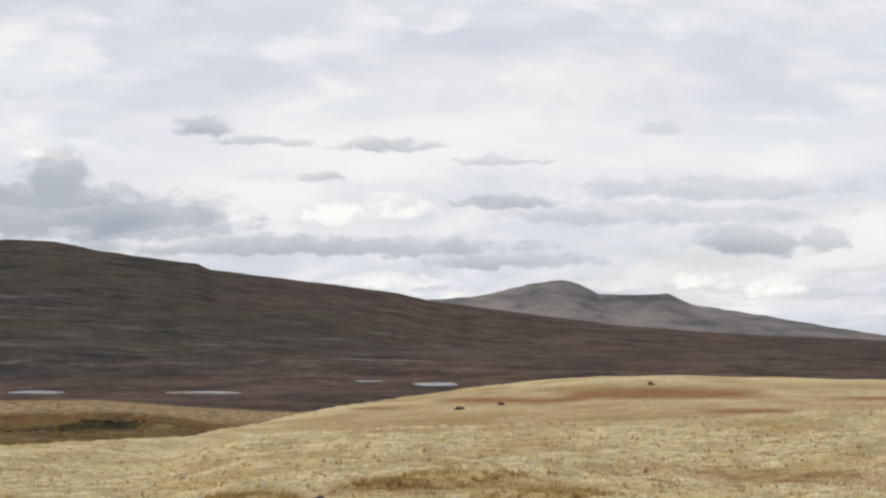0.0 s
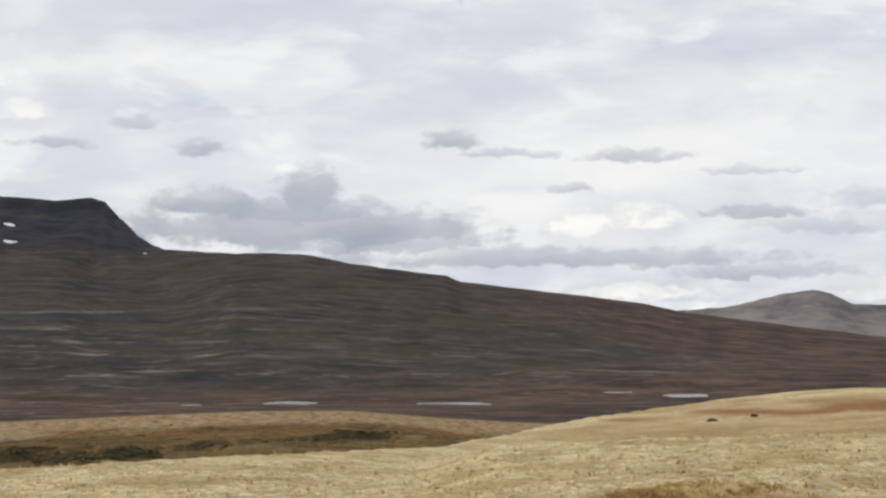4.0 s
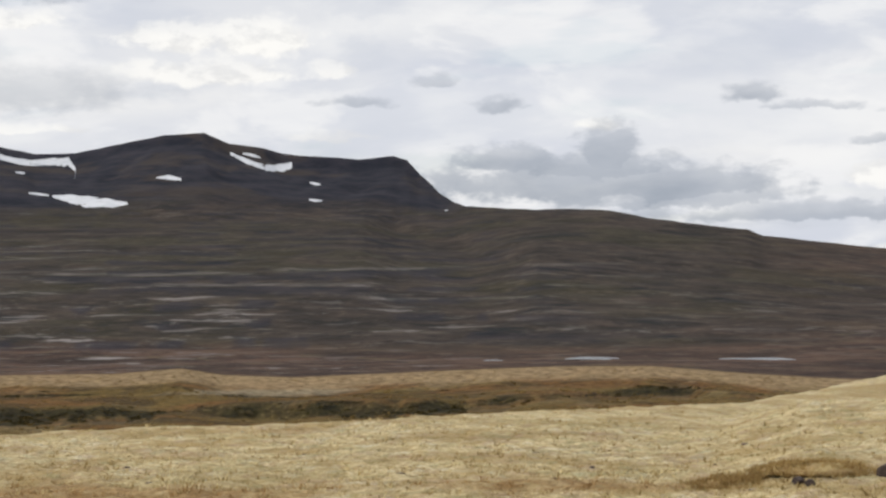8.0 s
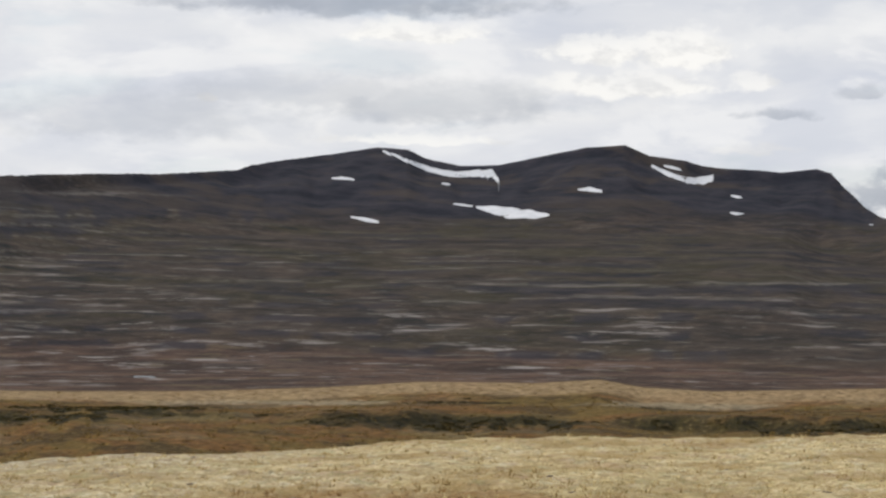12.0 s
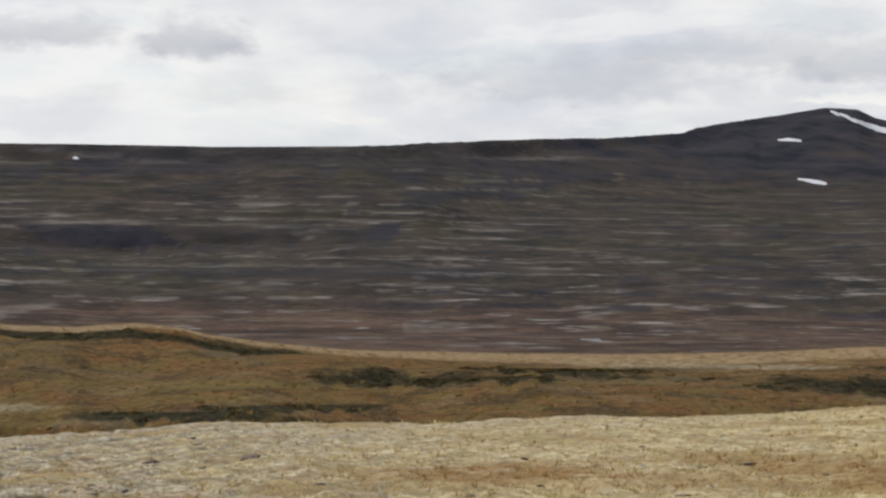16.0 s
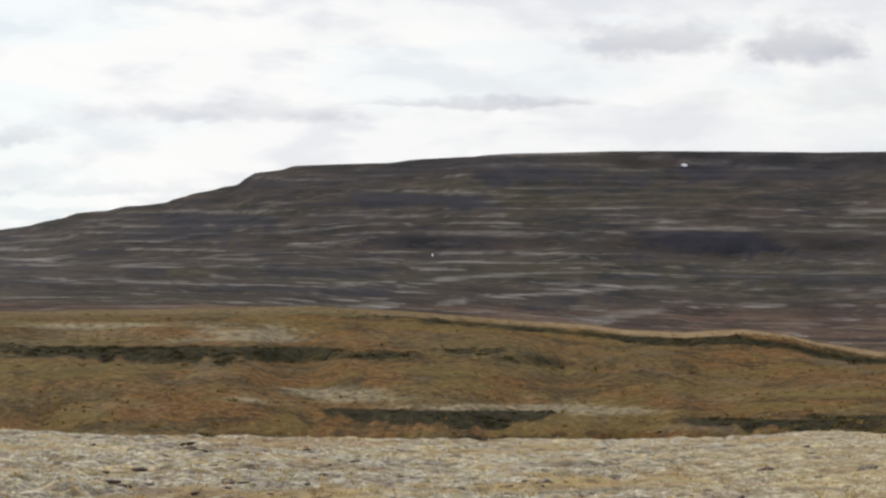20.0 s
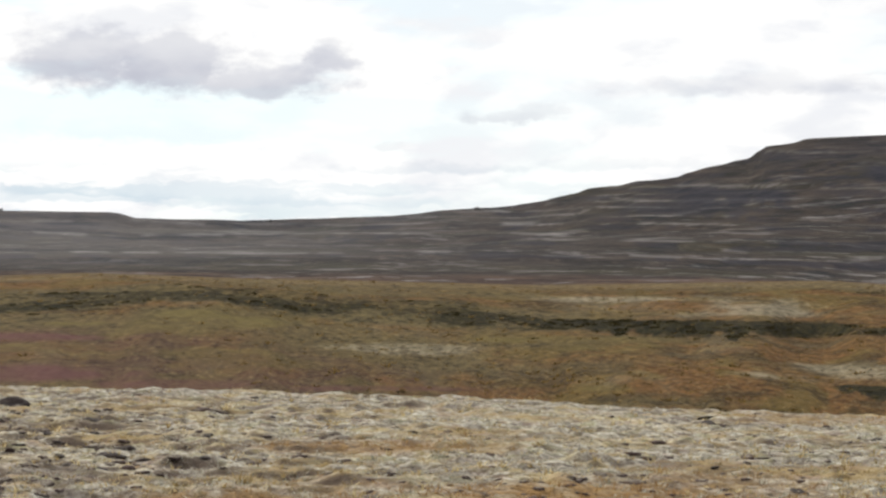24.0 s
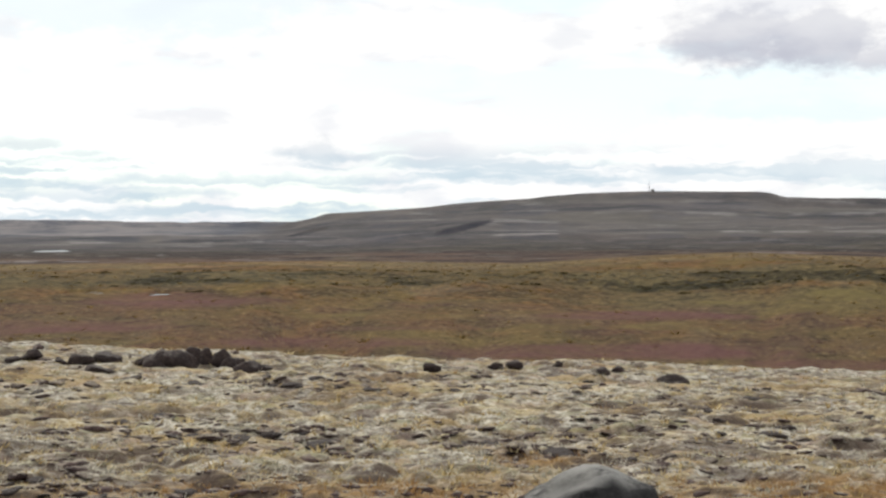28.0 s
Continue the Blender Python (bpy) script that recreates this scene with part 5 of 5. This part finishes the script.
while placed < 296:
    b0 = float(RNG.uniform(14, 104))
    if RNG.random() > 0.01 + 0.06 * float(step(b0, 50, 70)) + 0.93 * float(step(b0, 76, 90)):
        continue
    tilt = float(RNG.uniform(-8.9, -4.9))
    r_ = facing(b0, tilt, 5.0, 30.0)
    if abs(b0 - 86.9) < 3.5 and r_ < 11 or r_ < 8.5:
        continue
    if rough(np.array(r_ * math.sin(radians(b0))), np.array(r_ * math.cos(radians(b0))), 2.5, 3, 91) < -0.1:
        continue
    size = float(np.clip(RNG.lognormal(math.log(0.07), 0.35), 0.04, 0.13)) * (0.7 + r_ / 50)
    ob = new("stone", STONE_MESHES[placed % 9])
    ob.location, ob.rotation_euler = spot(b0, r_, -0.2 * size * 0.5), (float(RNG.normal(0, 0.15)), float(RNG.normal(0, 0.15)), float(RNG.uniform(0, 6.28)))
    ob.scale = (size, size * float(RNG.uniform(0.6, 1.0)), size * float(RNG.uniform(0.3, 0.5)))
    dark = placed % 3 == 0
    tagged(ob, "small dark stone lying in pale lichen" if dark else "small dark turf knob with a lichen cap", "stone", "stones strewn over the lichen slope")
    placed += 1

count = 17000
b_ = RNG.uniform(4, 104, count)
b_ = b_[RNG.random(count) < 0.03 + 0.35 * step(b_, 44, 70) + 0.62 * step(b_, 76, 88)]
r_ = 1.75 / np.tan(np.radians(RNG.uniform(3.9, 9.6, len(b_))))
ok = rough(r_ * np.sin(np.radians(b_)), r_ * np.cos(np.radians(b_)), 2.5, 3, 91) > -0.5
b_, r_ = b_[ok], r_[ok]
size = np.clip(RNG.lognormal(math.log(0.033), 0.45, len(b_)), 0.012, 0.11)[:, None] * np.stack([RNG.uniform(0.8, 1.4, len(b_)), RNG.uniform(0.6, 1, len(b_)), RNG.uniform(0.3, 0.6, len(b_))], -1)
strewn("loose_stones", [lump(60 + k, 1, 3, 0.5, 2.0) for k in range(8)], on_plan(b_, r_, 0.004), size, RNG.uniform(0, 6.28, len(b_)), TURF, "scattered small stones and turf knobs among lichen", "stones")
# ---- grass ----


def tuft_shape(seed, blades, spread, lean, width, plain=False):
    """A tuft one high: narrow blades that bend outwards."""
    rnd = random.Random(seed)
    pts, tris = [], []
    for k in range(blades):
        a = rnd.uniform(0, math.tau)
        o, l = rnd.uniform(0, spread), rnd.uniform(0.2, 1.0) * lean
        hgt = rnd.uniform(0.55, 1.0)
        cx, cy, dx, dy = math.cos(a) * o, math.sin(a) * o, math.cos(a), math.sin(a)
        n_ = len(pts)
        if plain:
            pts += [(cx - dy * width, cy + dx * width, 0), (cx + dy * width, cy - dx * width, 0), (cx + dx * l, cy + dy * l, hgt)]
            tris.append((n_, n_ + 1, n_ + 2))
            continue
        pts += [(cx - dy * width, cy + dx * width, 0), (cx + dy * width, cy - dx * width, 0),
                (cx + dx * l * 0.35 - dy * width * 0.7, cy + dy * l * 0.35 + dx * width * 0.7, hgt * 0.6), (cx + dx * l * 0.35 + dy * width * 0.7, cy + dy * l * 0.35 - dx * width * 0.7, hgt * 0.6),
                (cx + dx * l, cy + dy * l, hgt * 0.95)]
        tris += [(n_, n_ + 1, n_ + 3), (n_, n_ + 3, n_ + 2), (n_ + 2, n_ + 3, n_ + 4)]
    return np.array(pts), np.array(tris)


def grass(name, count, lo, hi, low_tilt, high_tilt, chance, tall, mat, label, shapes):
    b_ = RNG.uniform(lo, hi, count)
    r_ = 1.75 / np.tan(np.radians(RNG.uniform(low_tilt, high_tilt, count)))
    keep = RNG.random(count) < chance(b_, r_)
    b_, r_ = b_[keep], r_[keep]
    h_ = np.clip(RNG.lognormal(math.log(tall), 0.35, len(b_)), tall * 0.4, tall * 2.2)
    size = np.stack([h_, h_, h_], -1) * np.stack([np.full(len(b_), 1.0), np.full(len(b_), 1.0), RNG.uniform(0.6, 1.1, len(b_))], -1)
    strewn(name, shapes, on_plan(b_, r_, 0.01), size, RNG.uniform(0, 6.28, len(b_)), mat, label, "grass")


SHORT = [tuft_shape(k, 7, 0.9, 1.2, 0.16, True) for k in range(6)]
TALL = [tuft_shape(20 + k, 9, 0.6, 1.0, 0.07, True) for k in range(6)]
plan_x = lambda b, r: -r * np.sin(np.radians(b))
plan_y = lambda b, r: r * np.cos(np.radians(b))
rusty = lambda b, r: np.maximum(grid_value(attrs["rust"], b, r), grid_value(attrs["red"], b, r))
grass("straw_grass", 80000, -14, 104, 1.75, 9.8, lambda b, r: (1 - 0.6 * step(b, 30, 62)) * (1 - 0.9 * rusty(b, r)) * (1 - 0.6 * step(r, 30, 36)) * (1 - 0.85 * grid_value(attrs["pit"], b, r)), 0.036, STRAW, "dense short straw-coloured autumn grass", SHORT)
grass("lichen_tufts", 60000, 14, 104, 3.7, 9.9, lambda b, r: (0.03 + 0.97 * step(b, 26, 60)) * (1 - 0.7 * rusty(b, r)) * (1 - 0.95 * grid_value(attrs["pit"], b, r)) * (0.06 + 0.94 * step(rough(plan_x(b, r), plan_y(b, r), 0.45, 3, 99), -0.15, 0.25)), 0.03, LICHEN, "pale cream reindeer lichen covering the slope", SHORT)
grass("rust_grass", 50000, -14, 104, 1.9, 10.2, lambda b, r: (0.004 + 0.75 * rusty(b, r)) * (r < 30), 0.042, RUST, "dry rust-brown grass with seed heads", TALL)

# mounds of long grass on the slope: bearing, degrees over eye level, width, height
MOUNDS = [(-0.6, -5.02, 1.3, 0.15), (1.4, -5.2, 0.8, 0.11), (5.3, -5.6, 0.9, 0.11), (-3.2, -5.5, 1.1, 0.11), (7.3, -6.0, 0.8, 0.09)]
MOUND_GRASS = blade_material("mound_grass", (0.27, 0.165, 0.065), (0.56, 0.42, 0.19), 0.55)
for k, (b0, tilt, wide, tall) in enumerate(MOUNDS):
    r0_ = facing(b0, tilt, 6.0, 30.0)
    tussock = new("grass_tussock")
    tussock.location = spot(b0, r0_, -0.02)
    tagged(tussock, "mounded tussock of long rusty and olive grass", "grass tussock", "tussocks on the near slope")
    p_, t_ = lump(90 + k, 3, 0, 0.7)
    mound = new("mound", mesh_of("mound", p_ * (wide / 2, wide / 2.6, tall * 0.7), t_, HUMMOCK, True))
    mound.parent = tussock
    mound.rotation_euler = (0, 0, radians(b0))
    rnd = np.random.default_rng(200 + k)
    turn_, rad_ = rnd.uniform(0, math.tau, 420), np.sqrt(rnd.uniform(0, 1.7, 420))
    px_, py_ = rad_ * np.cos(turn_) * wide / 2, rad_ * np.sin(turn_) * wide / 2.6
    cz, sz = math.cos(radians(b0)), math.sin(radians(b0))
    pz_ = tall * 0.7 * np.sqrt(np.maximum(0, 1 - rad_**2)) * 0.9
    at_ = np.stack([px_ * cz - py_ * sz, px_ * sz + py_ * cz, pz_], -1)
    h_ = rnd.uniform(0.03, 0.075, 420)
    blades = strewn("blades", TALL, at_, np.stack([h_, h_, h_], -1), rnd.uniform(0, 6.28, 420), MOUND_GRASS, "", "")
    blades.parent = tussock
    tagged(blades, kind="stuff")

# ---- middle ground: tussocks and willow scrub ----


def clump_shape(seed, leaves, tall):
    """A low bush one wide: many small leaves on a ragged dome."""
    rnd = random.Random(seed)
    pts, tris = [], []
    for k in range(leaves):
        a, u = rnd.uniform(0, math.tau), rnd.random() ** 0.6
        rad = rnd.uniform(0.6, 1.0) * math.sqrt(1 - (0.9 * u) ** 2)
        c = Vector((math.cos(a) * rad, math.sin(a) * rad, u * tall * rnd.uniform(0.7, 1.15)))
        s_ = rnd.uniform(0.12, 0.26)
        ax = Vector((rnd.gauss(0, 1), rnd.gauss(0, 1), rnd.gauss(0, 1))).normalized()
        bx = ax.cross(Vector((rnd.gauss(0, 1), rnd.gauss(0, 1), rnd.gauss(0, 1)))).normalized()
        n_ = len(pts)
        pts += [tuple(c + ax * s_), tuple(c - ax * s_ * 0.6 + bx * s_ * 0.7), tuple(c - ax * s_ * 0.6 - bx * s_ * 0.7)]
        tris.append((n_, n_ + 1, n_ + 2))
    return np.array(pts), np.array(tris)


TUSSOCK = [tuft_shape(50 + k, 8, 1.0, 1.4, 0.25, True) for k in range(6)]
BUSH = [clump_shape(70 + k, 46, 0.8) for k in range(6)]
count = 26000
b_ = RNG.uniform(-14, 104, count)
r_ = np.clip(RNG.uniform(0.0, 1.0, count) ** 1.3 * 235 + 98, 98, 332)
keep = RNG.random(count) < (0.25 + 0.75 * step(rough(plan_x(b_, r_), plan_y(b_, r_), 22, 4, 95), -0.3, 0.4)) * (1 - 0.8 * step(b_, 70, 82) * (r_ < 215))
b_, r_ = b_[keep], r_[keep]
h_ = np.clip(RNG.lognormal(math.log(0.15), 0.4, len(b_)), 0.06, 0.4)
strewn("sedge_tussocks", TUSSOCK, on_plan(b_, r_, 0.03), np.stack([h_ * 1.3, h_ * 1.3, h_], -1), RNG.uniform(0, 6.28, len(b_)), SEDGE, "golden brown sedge tussocks in the hollows", "grass")


def bank_scrub(name, count, near_r, far_r, size, label):
    """Small bushes where the ground is painted as dark bank."""
    b_, r_ = RNG.uniform(5, 104, count), RNG.uniform(near_r, far_r, count)
    keep = RNG.random(count) < 0.6 * grid_value(attrs["bank"], b_, r_) ** 2 * (1 - 0.3 * step(b_, 66, 74))
    b_, r_ = b_[keep], r_[keep]
    s_ = np.clip(RNG.lognormal(math.log(size), 0.4, len(b_)), size * 0.4, size * 2.2)
    strewn(name, BUSH, on_plan(b_, r_, 0.05), np.stack([s_ * 2.2, s_ * 2.2, s_], -1), RNG.uniform(0, 6.28, len(b_)), SHRUB, label, "shrubs")


bank_scrub("upper_bank_scrub", 26000, 190, 300, 0.2, "dark willow scrub along the upper cut bank")
bank_scrub("lower_bank_scrub", 9000, 100, 190, 0.16, "dark low scrub along the stream bank")
